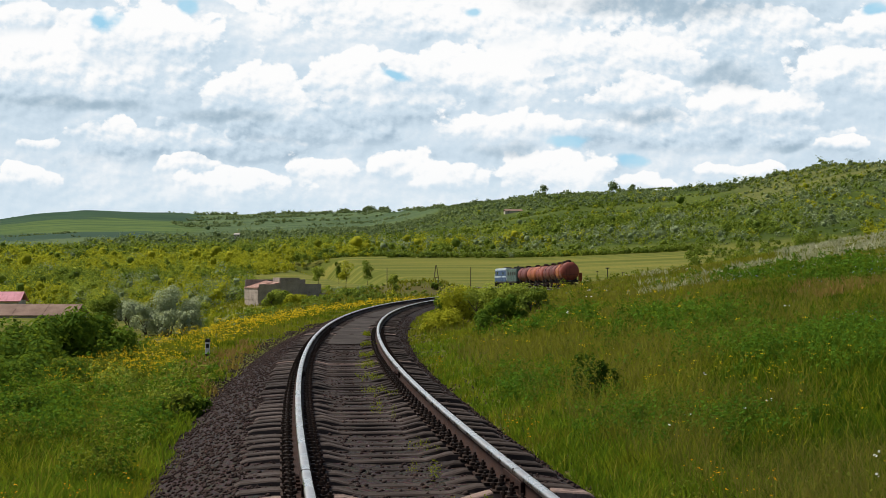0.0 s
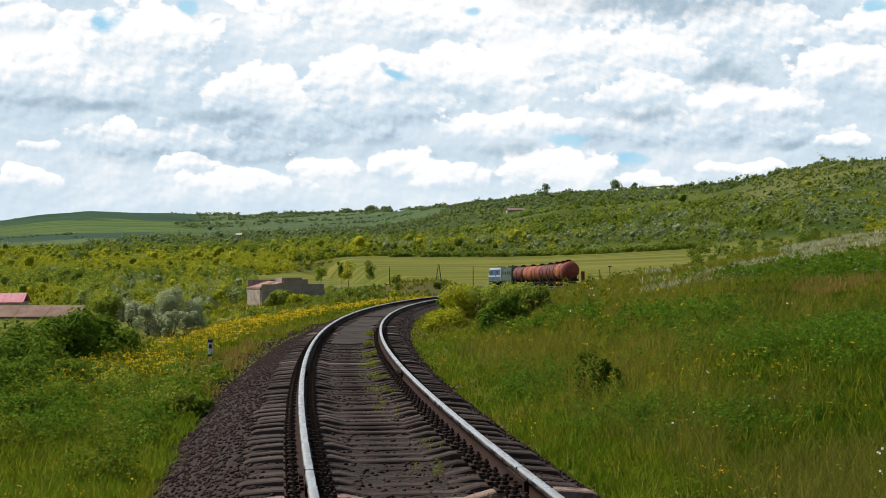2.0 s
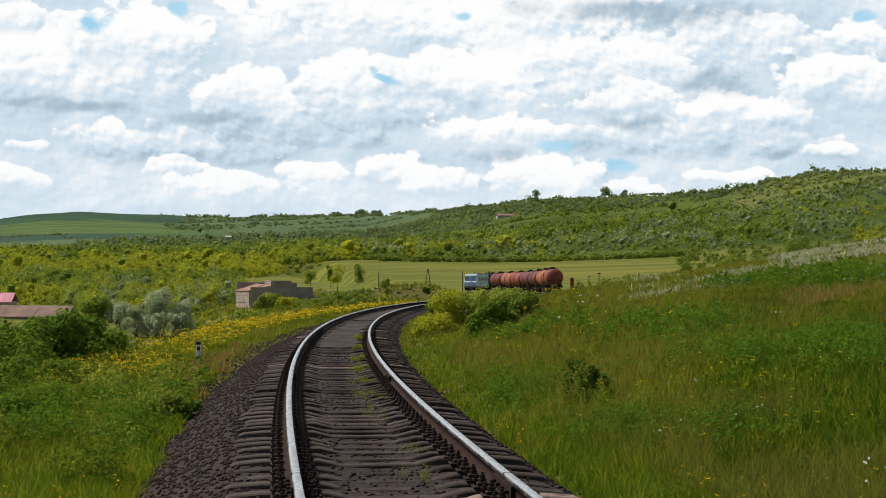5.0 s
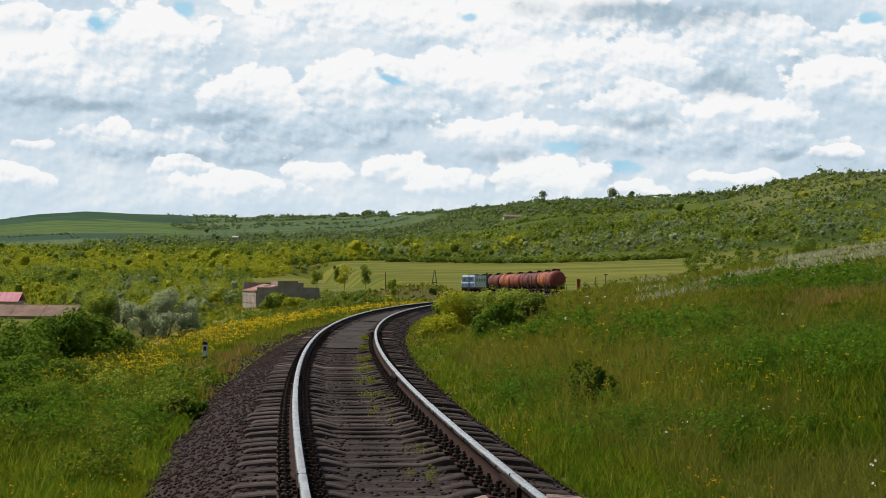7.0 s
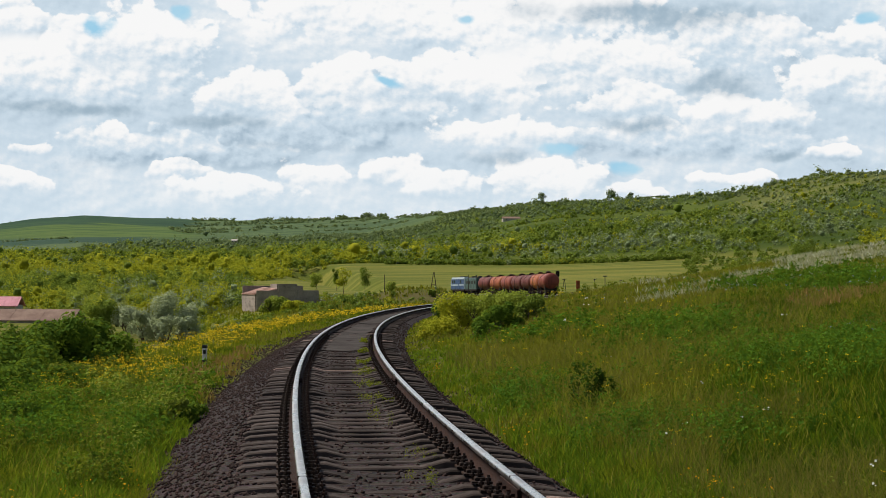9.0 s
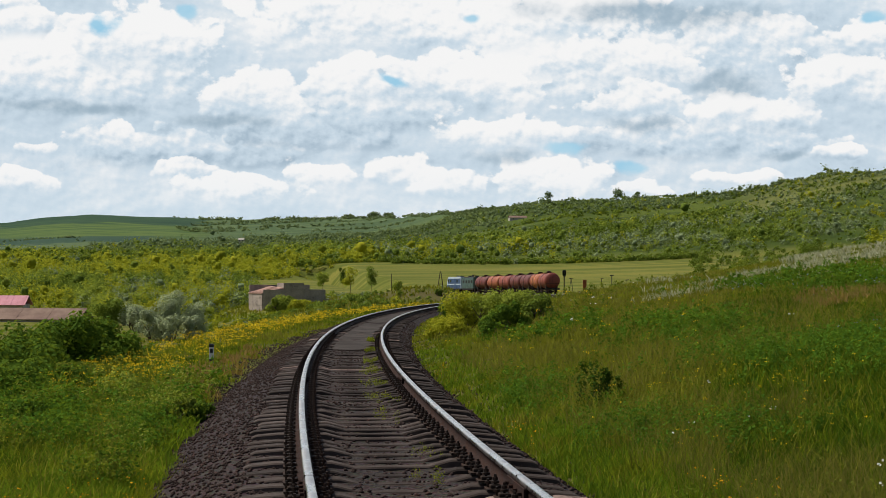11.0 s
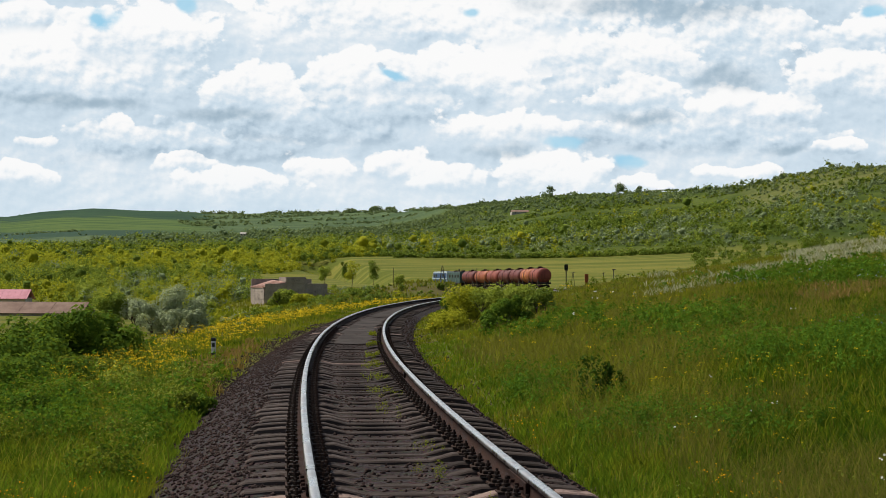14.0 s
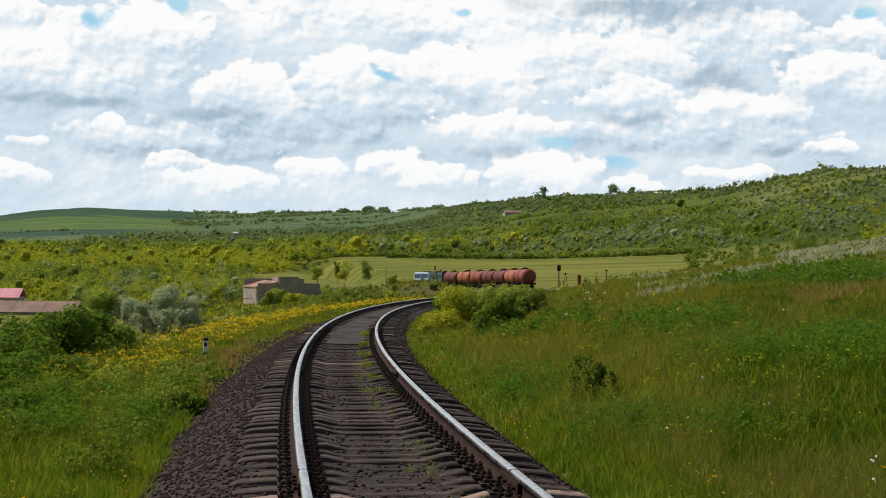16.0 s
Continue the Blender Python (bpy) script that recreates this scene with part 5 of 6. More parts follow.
def build_grass():
    rng = np.random.RandomState(77)
    x, y = sample_ground(43000, 7.0, 150, rng, 0.62)
    u, _ = side_of_track(x, y)
    edge_r = 1.42 + 0.40 * (value_noise(x, y, 1.3, 5) - 0.3)
    keep = ((u > edge_r) & ~((y < 11.6) & (u < 2.6 - 0.9 * value_noise(x, y, 0.5, 24)) & (rng.random_sample(len(x)) < 0.7))) | (u < np.interp(y, [8, 14, 21, 33, 60, 90], [-1.80, -1.85, -2.10, -2.35, -2.4, -2.2]) - 0.55 * value_noise(x, y, 1.1, 6))
    keep &= (u > -40) & ~((y > 95) & (u > -3.5) & (u < 3.2))
    # bare gravelly patch beside the rails
    bare = ((x - 0.0275 * 22.5) / 0.5) ** 2 + ((y - 21.5) / 2.2) ** 2 < 1
    keep &= ~(bare & (rng.random_sample(len(x)) < 0.35))
    x, y, u = x[keep], y[keep], u[keep]
    d = np.hypot(x, y)
    n1, n2, n3 = value_noise(x, y, 2.2, 11), value_noise(x, y, 6.0, 12), value_noise(x, y, 0.9, 13)
    b = 784 + FOC * x / y
    kind = np.zeros(len(x), int)
    kind[(n1 + 0.5 * n3 > 0.95)] = 1
    kind[(n2 > 0.52) & (u > 0) & (n3 > 0.38)] = 2
    kind[(n2 < 0.32) & (u > 4) & (y < 40)] = 1
    kind[(u > 4) & (y > 30) & (n1 > 0.42) & (b < 1250)] = 2
    # dark lush slope grass, partly painted cloud shade; brownish seed grass nearer the line
    lush = smooth01(b, 1120, 1340) * (1 - smooth01(y, 40, 50))
    kind[(rng.random_sample(len(x)) < 0.85 * lush) & (n1 + 0.4 * n3 > 0.42)] = 1
    seedy = (b > 830) & (b < 1260) & (y > 9) & (y < 45) & (n2 + 0.5 * n1 > 0.55)
    kind[seedy & (rng.random_sample(len(x)) < 0.7)] = 2
    kind[(u > 0) & (u < 2.9) & (y < 40) & (n3 > 0.20)] = 5
    kind[(u < -2) & (y < 30) & (n3 > 0.45)] = 5
    crest = (u > 9) & (y > 40)
    kind[crest & (n1 > 0.55)] = 2
    drift = value_noise(x * 0.6, y, 4.2, 25)
    kind[(b > 1130) & (y > 44) & (drift > 0.68) & (n3 > 0.3)] = 4
    kind[(b > 1380) & (y > 54) & (y < 86) & (drift > 0.34)] = 4
    kind[(((b - 1490) / 90) ** 2 + ((y - 33) / 3.5) ** 2 < 1) & (n3 > 0.25)] = 3
    kind[(u < -2.2) & (u > -3.3 - n1) & (y > 24) & (y < 46) & (n3 > 0.40)] = 3
    kind[(u < -3.5) & (n1 > 0.60)] = 1
    kind[(u < -2.5) & (n2 > 0.62) & (n3 > 0.5) & (y < 60)] = 2
    swap = rng.random_sample(len(x)) < 0.16
    kind[swap] = rng.choice([0, 0, 1, 2, 2], swap.sum())
    spec = [(GRASS, 8, 0.06, 0.24, "green meadow grass beside the track"), (LUSH, 8, 0.06, 0.20, "dark lush grass and herbs on the slope"),
            (DRY, 6, 0.06, 0.32, "dry straw-coloured grass among the green"), (RUSSET, 7, 0.05, 0.30, "russet dry grass patch on the slope"),
            (PALE, 6, 0.12, 0.50, "pale feather grass on the slope's crest"), (VIVID, 9, 0.05, 0.22, "low vivid green grass along the ballast")]
    for k, (mat, per, spread, h, label) in enumerate(spec):
        m = kind == k
        bx, by = tufts(x[m], y[m], per, spread, rng)
        bd = np.hypot(bx, by)
        bu, _ = side_of_track(bx, by)
        ok = (bu > 1.38) | (bu < np.interp(by, [8, 14, 21, 33], [-1.75, -1.8, -2.0, -2.15]))
        bx, by, bd, bu = bx[ok], by[ok], bd[ok], bu[ok]
        grow = 0.70 + 0.30 * smooth01(np.abs(bu), 1.7, 3.5)
        hh = h * grow * rng.uniform(0.4, 1.2, len(bx)) * (1 - 0.35 * smooth01(bd, 14, 45))
        ww = np.maximum(0.0075, bd * 0.00078) * rng.uniform(0.7, 1.4, len(bx)) * (1.6 if k == 1 else 1.0)
        v, f, tone = blades(bx, by, ground_z(bx, by) - 0.02, hh, ww, rng, 0.95 if k == 4 else 0.85)
        tagged(mesh_object("grass", v, f, mat, tone=tone), label, "grass", kind="stuff")
    # coarse tussocks on the flat beyond the curve
    n = 26000
    r, bb = rng.uniform(105, 345, n), rng.uniform(330, 1120, n)
    fx, fy = (bb - 784) / FOC * r, r
    fu, _ = side_of_track(fx, fy)
    m = (np.abs(fu) > 3.4) & (value_noise(fx, fy, 9.0, 18) > 0.33)
    fx, fy = fx[m], fy[m]
    tone = value_noise(fx, fy, 14.0, 20)
    for lo, hi, mat, label in ((-1, 0.5, GRASS, "coarse green tussocks beyond the curve"), (0.5, 2, DRY, "coarse dry tussocks beyond the curve")):
        m = (tone > lo) & (tone <= hi)
        v, f, bt = blades(fx[m], fy[m], ground_z(fx[m], fy[m]) - 0.03, rng.uniform(0.25, 0.6, m.sum()), rng.uniform(0.10, 0.26, m.sum()), rng, 0.6)
        tagged(mesh_object("tussocks", v, f, mat, tone=bt), label, "grass", kind="stuff")
    # fine seed heads standing over the grass
    sx, sy = sample_ground(20000, 8.5, 75, rng, 0.7)
    su, _ = side_of_track(sx, sy)
    sb = 784 + FOC * sx / sy
    m = ((su > 2.4) | (su < -3.0)) & (value_noise(sx, sy, 2.6, 27) + 0.4 * value_noise(sx, sy, 0.7, 28) + 0.25 * ((sb > 860) & (sb < 1280)) > 0.76)
    bx, by = tufts(sx[m], sy[m], 4, 0.05, rng)
    bd = np.hypot(bx, by)
    v, f, bt = blades(bx, by, ground_z(bx, by), rng.uniform(0.22, 0.46, len(bx)) * (1 - 0.3 * smooth01(bd, 14, 45)), np.maximum(0.004, bd * 0.00032), rng, 1.1)
    tagged(mesh_object("seed_grass", v, f, SEED, tone=bt), "fine brownish grass gone to seed", "grass", kind="stuff")
    # broad-leaved herbs close to the ground
    hx, hy = sample_ground(3600, 9.5, 100, rng, 0.7)
    hu, _ = side_of_track(hx, hy)
    m = ((hu > 2.0) | (hu < -3.2)) & (value_noise(hx, hy, 1.8, 15) + 0.4 * value_noise(hx, hy, 0.5, 16) > 0.68)
    hx, hy = hx[m], hy[m]
    hd = np.hypot(hx, hy)
    sz = rng.uniform(0.14, 0.36, len(hx)) * (1 + hd / 80)
    tone = value_noise(hx, hy, 3.0, 17) + 0.5 * rng.random_sample(len(hx))
    for lo, hi, mat, label in ((-1, 0.50, LUSH, "low dark broad-leaved herbs in the grass"), (0.50, 9, G_OLIVE, "low olive green broad-leaved herbs in the grass")):
        m = (tone > lo) & (tone <= hi)
        v, f, lt = leaf_cloud(np.stack([hx[m], hy[m], ground_z(hx[m], hy[m])], -1), np.stack([sz[m], sz[m]], -1), 24,
                          np.maximum(0.013, hd[m] * 0.0008), 91, 4)
        tagged(mesh_object("herbs", v, f, mat, tone=lt), label, "herbs", kind="stuff")
    # dense leafy patches on the slope and the verge
    px_, py_ = [], []
    for b0, d0, wx_, wy_, cnt in ((1430, 20.5, 1.0, 1.3, 300), (1220, 27, 0.6, 1.4, 110), (1530, 18, 0.6, 1.0, 150), (900, 21, 0.5, 1.6, 140),
                                  (1275, 14.5, 0.35, 0.6, 90), (1400, 44, 1.4, 2.0, 90), (1180, 30, 0.6, 1.4, 70), (1540, 36, 1.2, 2.0, 110),
                                  (330, 21, 0.5, 1.0, 90), (470, 31, 0.7, 2.0, 120), (1120, 16, 0.4, 0.8, 80), (980, 36, 0.8, 2.0, 60)):
        x0, y0 = at(b0, d0)
        px_.append(x0 + rng.normal(size=cnt) * wx_)
        py_.append(y0 + rng.normal(size=cnt) * wy_)
    lx, ly = np.concatenate(px_), np.concatenate(py_)
    lu, _ = side_of_track(lx, ly)
    m = (lu > 2.2) | (lu < -2.9)
    lx, ly = lx[m], ly[m]
    ld = np.hypot(lx, ly)
    sz = rng.uniform(0.26, 0.52, len(lx)) * (1 + ld / 90)
    v, f, lt = leaf_cloud(np.stack([lx, ly, ground_z(lx, ly) - 0.03], -1), np.stack([sz, sz * 0.85], -1), 48, np.maximum(0.020, ld * 0.0012), 93, 5)
    tagged(mesh_object("herbs", v, f, HERB, tone=lt), "dense patches of green broad-leaved weeds on the slope", "herbs", kind="stuff")
    # tall weeds and herbs crowding the verge below the line
    vx, vy = sample_ground(9000, 11, 44, rng, 0.8)
    vu, _ = side_of_track(vx, vy)
    vn = value_noise(vx, vy, 1.6, 29)
    m = (vu < -2.5) & (vu > -12) & (vn + 0.04 * np.minimum(-vu - 3.0, 6) > 0.42) & ~((vy > 30) & (vu > -5.5))
    vx, vy, vn = vx[m], vy[m], vn[m]
    pick = value_noise(vx, vy, 1.1, 30) + 0.4 * rng.random_sample(len(vx))
    for lo, hi, mat, label in ((-1, 0.64, HERB, "dark leafy weeds crowding the verge"), (0.64, 0.92, G_OLIVE, "olive green weeds crowding the verge"),
                               (0.92, 9, G_MID, "fresh green weeds crowding the verge")):
        m = (pick > lo) & (pick <= hi)
        sz = rng.uniform(0.26, 0.62, m.sum())
        v, f, lt = leaf_cloud(np.stack([vx[m], vy[m], ground_z(vx[m], vy[m]) - 0.03], -1), np.stack([sz, sz * rng.uniform(0.8, 1.5, len(sz))], -1), 44,
                              np.maximum(0.022, vy[m] * 0.0014), 95, 5, own=0.85)
        tagged(mesh_object("weeds", v, f, mat, tone=lt), label, "weeds", kind="stuff")
    # weeds between the sleepers
    wx, wy = [], []
    for s, uu, n in ((12.5, 0.25, 7), (14.4, 0.38, 6), (18.5, 0.2, 8), (21.0, 0.3, 14), (24.0, 0.35, 16), (27.5, 0.42, 18), (31.0, 0.45, 14),
                     (10.6, 0.42, 6), (9.4, 0.30, 5), (8.6, 0.2, 5), (36.0, 0.5, 16), (42.0, 0.5, 14)):
        for i in range(n):
            px_, py_, _ = on_track(s + rng.normal() * 0.35, uu + rng.normal() * 0.10)
            wx.append(px_)
            wy.append(py_)
    wx, wy = np.array(wx), np.array(wy)
    wz = np.full(len(wx), -0.27)
    v, f, lt = leaf_cloud(np.stack([wx, wy, wz], -1), np.full((len(wx), 2), 0.11) * (1 + wy[:, None] / 60), 26, np.maximum(0.009, wy * 0.0005), 92, 3)
    tagged(mesh_object("weeds", v, f, GRASS, tone=lt), "small green weeds growing between the sleepers", "weeds", kind="stuff")


def flower_heads(name, x, y, hgt, size, mat, label, rng, per=3):
    n = len(x)
    bx, by = np.repeat(x, per) + rng.normal(size=n * per) * np.repeat(size, per) * 1.8, np.repeat(y, per) + rng.normal(size=n * per) * np.repeat(size, per) * 1.8
    bz = np.repeat(ground_z(x, y) + hgt, per) + rng.normal(size=n * per) * np.repeat(size, per) * 0.5
    s = np.repeat(size, per) * rng.uniform(0.5, 1.1, n * per)
    nr = rng.normal(size=(n * per, 3)) * 0.6 + np.array([0, -0.5, 1.0])
    nr /= np.linalg.norm(nr, axis=1)[:, None]
    a = np.cross(nr, rng.normal(size=nr.shape))
    a /= np.linalg.norm(a, axis=1)[:, None]
    b = np.cross(nr, a)
    p = np.stack([bx, by, bz], -1)
    v = np.stack([p - a * s[:, None], p - b * s[:, None], p + a * s[:, None], p + b * s[:, None]], 1).reshape(-1, 3)
    sv, sf, st = blades(x, y, ground_z(x, y) - 0.02, hgt + 0.02, np.maximum(0.004, np.hypot(x, y) * 0.00035), rng, 0.08)
    f = np.arange(n * per * 4).reshape(-1, 4)
    tagged(mesh_object(name, v, f, mat, tone=np.full(len(v), 0.5)), label, "flowers", kind="stuff")
    tagged(mesh_object("flower_stalks", sv, sf, GRASS, tone=st), "thin green flower stalks", "flowers", kind="stuff")


def build_flowers():
    rng = np.random.RandomState(55)
    # yellow drifts on the verge beyond the marker post
    x, y = sample_ground(46000, 24, 130, rng, 0.8)
    u, _ = side_of_track(x, y)
    m = (u < -3.4) & (u > -11) & (value_noise(x, y, 3.5, 71) + 0.3 * value_noise(x, y, 0.9, 73) + 0.012 * (y - 40) > 0.50)
    m &= rng.random_sample(len(x)) < 0.75
    x1, y1 = x[m], y[m]
    x, y = sample_ground(5200, 9, 120, rng, 0.6)
    u, _ = side_of_track(x, y)
    m = (((u > 2.2) & (u < 9)) | (u < -3)) & (value_noise(x, y, 1.1, 72) > 0.72)
    x1, y1 = np.concatenate([x1, x[m]]), np.concatenate([y1, y[m]])
    d = np.hypot(x1, y1)
    flower_heads("yellow_flowers", x1, y1, rng.uniform(0.22, 0.50, len(x1)), np.maximum(0.008, d * 0.00052), F_YEL,
                 "drifts of small yellow meadow flowers", rng, 4)
    # orange clumps low in the foreground
    cx, cy = [], []
    for px, dd, n in ((830, 17.5, 14), (905, 17, 16), (940, 16, 10), (1255, 11.3, 12), (1215, 10.2, 8), (1370, 10.4, 8), (1310, 10.8, 6),
                      (140, 12.6, 14), (30, 12.2, 16), (230, 13.2, 12), (780, 28, 14), (1265, 11.6, 6)):
        for i in range(n):
            cx.append((px - 784) / FOC * dd + rng.normal() * 0.07)
            cy.append(dd + rng.normal() * 0.22)
    cx, cy = np.array(cx), np.array(cy)
    flower_heads("orange_flowers", cx, cy, rng.uniform(0.16, 0.36, len(cx)), np.full(len(cx), 0.007) + cy * 0.00018, F_ORA,
                 "small orange-yellow flowers in clumps", rng, 2)
    x, y = sample_ground(420, 9, 70, rng, 0.9)
    u, _ = side_of_track(x, y)
    m = (u > 2.5) & (value_noise(x, y, 1.4, 75) > 0.74)
    d = np.hypot(x[m], y[m])
    flower_heads("white_flowers", x[m], y[m], rng.uniform(0.25, 0.5, m.sum()), np.maximum(0.011, d * 0.0006), F_WHI,
                 "small white umbel flowers in the grass", rng, 3)
    x, y = sample_ground(1700, 20, 60, rng, 0.8)
    b = 784 + FOC * x / y
    m = (b > 1230) & (y < 48) & (value_noise(x, y, 3.0, 76) > 0.60)
    d = np.hypot(x[m], y[m])
    flower_heads("blue_flowers", x[m], y[m], rng.uniform(0.25, 0.45, m.sum()), np.maximum(0.010, d * 0.00045), F_BLU,
                 "small pale blue flowers on the slope", rng, 2)


build_grass()
build_flowers()


# ---- buildings and small line-side things ----
PANEL = worn("stained_concrete_panel", (0.38, 0.32, 0.27), (0.28, 0.235, 0.20), 0.6, 6, 0.92, 0, 0.2, (0.15, 0.12, 0.10))
OLDROOF = worn("faded_reddish_roof_sheet", (0.42, 0.27, 0.22), (0.33, 0.19, 0.15), 0.8, 7, 0.85, 0, 0.2, (0.24, 0.14, 0.11))
PINK = worn("faded_pink_metal_roof", (0.56, 0.23, 0.27), (0.48, 0.19, 0.22), 0.6, 6, 0.6, 0, 0.1)
BROWNROOF = worn("brown_asbestos_roof", (0.24, 0.165, 0.125), (0.18, 0.12, 0.095), 0.7, 8, 0.9, 0, 0.2)
PLASTER = worn("pale_dirty_plaster", (0.55, 0.50, 0.44), (0.42, 0.38, 0.33), 0.7, 8, 0.9, 0, 0.1)
WOODPOLE = worn("weathered_pole_wood", (0.10, 0.08, 0.06), (0.06, 0.05, 0.04), 2, 20, 0.95, 0, 0.3)
ORANGERUST = worn("orange_rusty_cabinet", (0.33, 0.10, 0.035), (0.24, 0.065, 0.028), 1.2, 12, 0.75, 0, 0.2)


def wall_of_panels(thing, name, x0, y0, x1, y1, z0, heights, length=3.0):
    """A wall of stacked concrete panels from (x0, y0) to (x1, y1); each panel is a piece with open joints."""
    run = math.hypot(x1 - x0, y1 - y0)
    yaw = math.degrees(math.atan2(y1 - y0, x1 - x0))
    bm = bmesh.new()
    top = z0 + sum(heights)
    box(bm, 0.02, run - 0.02, -0.09, 0.09, z0 - 1.2, top - 0.03)
    w = part(name, bm, PANEL, thing)
    w.matrix_basis = pose(x0, y0, 0, 0, 0, yaw)
    n = max(1, round(run / length))
    z = z0
    for h in heights:
        for i in range(n):
            bm = bmesh.new()
            a, b = run * i / n, run * (i + 1) / n
            box(bm, a + 0.02, b - 0.02, -0.13, 0.13, z + 0.02, z + h - 0.02, 0.012)
            part("panel", bm, PANEL, w)
        z += h
    return w


def ruined_building():
    x, y = at(458, 226)
    z = float(ground_z(x, y))
    b = new("ruined_building")
    b.matrix_basis = pose(x, y, z, 0, 0, 22)
    tagged(b, "roofless grey concrete panel building with a sagging reddish roof", "building")
    base = -2.05 - z
    wall_of_panels(b, "front_wall", 0, 0, 3.5, 0, base, (1.25, 1.25), 3.5)
    wall_of_panels(b, "tower_wall", 3.5, 0, 6.6, 0, base, (1.25, 1.25, 1.05), 3.1)
    wall_of_panels(b, "tower_side_wall", 3.5, 0.14, 3.5, 4, base, (1.25, 1.25, 1.05), 3.9)
    wall_of_panels(b, "front_wall", 6.6, 0, 10.1, 0, base, (0.9, 0.9, 0.75), 3.5)
    wall_of_panels(b, "side_wall", 0, 0.14, 0, 8.5, base, (1.1, 0.75), 4.2)
    wall_of_panels(b, "back_wall", 0, 8.6, 10.1, 8.6, base, (1.25, 1.25, 0.75), 3.4)
    wall_of_panels(b, "side_wall", 10.1, 0.14, 10.1, 8.5, base, (0.9, 0.9, 0.7), 4.2)
    bm = bmesh.new()
    q = [bm.verts.new(v) for v in ((-0.25, -0.05, base + 1.95), (-0.25, 8.4, base + 1.95), (3.4, 8.4, base + 3.05), (3.4, 0.2, base + 2.75))]
    r = [bm.verts.new((v.co.x, v.co.y, v.co.z - 0.12)) for v in q]
    bm.faces.new(q)
    bm.faces.new(r[::-1])
    for i in range(4):
        bm.faces.new((q[i], q[(i + 1) % 4], r[(i + 1) % 4], r[i]))
    part("roof", bm, OLDROOF, b, "sagging reddish roof slab")
    for i in range(6):
        bm = bmesh.new()
        k = i / 6
        box(bm, -0.2 + 3.5 * k, -0.08 + 3.5 * k + 0.05, 0.2, 8.2, base + 2.0 + 1.0 * k, base + 2.08 + 1.0 * k)
        part("roof_batten", bm, OLDROOF, b)
    fx, fy = at(566, 232)
    f = new("concrete_fence")
    f.matrix_basis = pose(fx, fy, float(ground_z(fx, fy)), 0, 0, 8)
    tagged(f, "low grey concrete panel fence beside the ruin", "fence")
    zb = -2.05 - float(ground_z(fx, fy))
    for i in range(3):
        bm = bmesh.new()
        box(bm, i * 1.05, i * 1.05 + 1.0, -0.06, 0.06, zb - 1.2, zb + 1.05 - 0.12 * (i % 2), 0.02)
        part("panel", bm, PANEL, f)


def house(px, d, length, depth, wall_h, roof_h, yaw, roof_mat, label, roof_label, zfoot):
    x, y = at(px, d)
    h = new("house")
    h.matrix_basis = pose(x, y, zfoot, 0, 0, yaw)
    tagged(h, label, "house")
    bm = bmesh.new()
    box(bm, -length / 2, length / 2, -depth / 2, depth / 2, -3.0, wall_h, 0.03)
    w = part("wall", bm, PLASTER, h)
    bm = bmesh.new()
    e = 0.35
    pts = [(-depth / 2 - e, wall_h - 0.1), (0, wall_h + roof_h), (depth / 2 + e, wall_h - 0.1), (depth / 2 + e, wall_h - 0.2), (0, wall_h + roof_h - 0.12),
           (-depth / 2 - e, wall_h - 0.2)]
    a = [bm.verts.new((-length / 2 - e, p, q)) for p, q in pts]
    b = [bm.verts.new((length / 2 + e, p, q)) for p, q in pts]
    bm.faces.new(a)
    bm.faces.new(b[::-1])
    for i in range(6):
        bm.faces.new((a[i], b[i], b[(i + 1) % 6], a[(i + 1) % 6]))
    roof = part("roof", bm, roof_mat, h, roof_label)
    n = int(length / (0.8 if roof_mat is PINK else 4.0))
    for i in range(n + 1):
        bm = bmesh.new()
        xx = -length / 2 + length * i / n
        for sy in (-1, 1):
            rod(bm, (xx, sy * (depth / 2 + e), wall_h - 0.09), (xx, 0, wall_h + roof_h + 0.01), 0.025, 5)
        part("roof_seam", bm, roof_mat, roof)
    for i in (-0.3, 0.3):
        bm = bmesh.new()
        box(bm, length * i - 0.45, length * i + 0.45, -depth / 2 - 0.04, -depth / 2 + 0.02, wall_h - 1.5, wall_h - 0.5, 0.01)
        win = part("window", bm, LENS, h, "dark window")
        bm = bmesh.new()
        box(bm, length * i - 0.55, length * i + 0.55, -depth / 2 - 0.08, -depth / 2 + 0.02, wall_h - 1.6, wall_h - 1.52, 0.01)
        part("sill", bm, PLASTER, win)
    return h


def build_houses():
    house(2, 215, 6.2, 5.0, 1.9, 1.25, 4, PINK, "small house with a faded pink metal roof", "faded pink metal roof", -3.75)
    house(62, 196, 12.5, 6.0, 0.75, 1.35, -3, BROWNROOF, "long low shed with a brown roof", "weathered brown roof", -4.2)
    house(908, 1180, 14.0, 9.0, 0.6, 1.6, 5, BROWNROOF, "low brown-roofed house high on the hillside", "brown roof",
          float(ground_z(*at(908, 1180))) + 0.9)
    house(419, 1350, 5.0, 4.0, 2.2, 1.4, 0, PLASTER, "tiny pale house far on the hillside", "pale roof",
          float(ground_z(*at(419, 1350))) + 1.6)


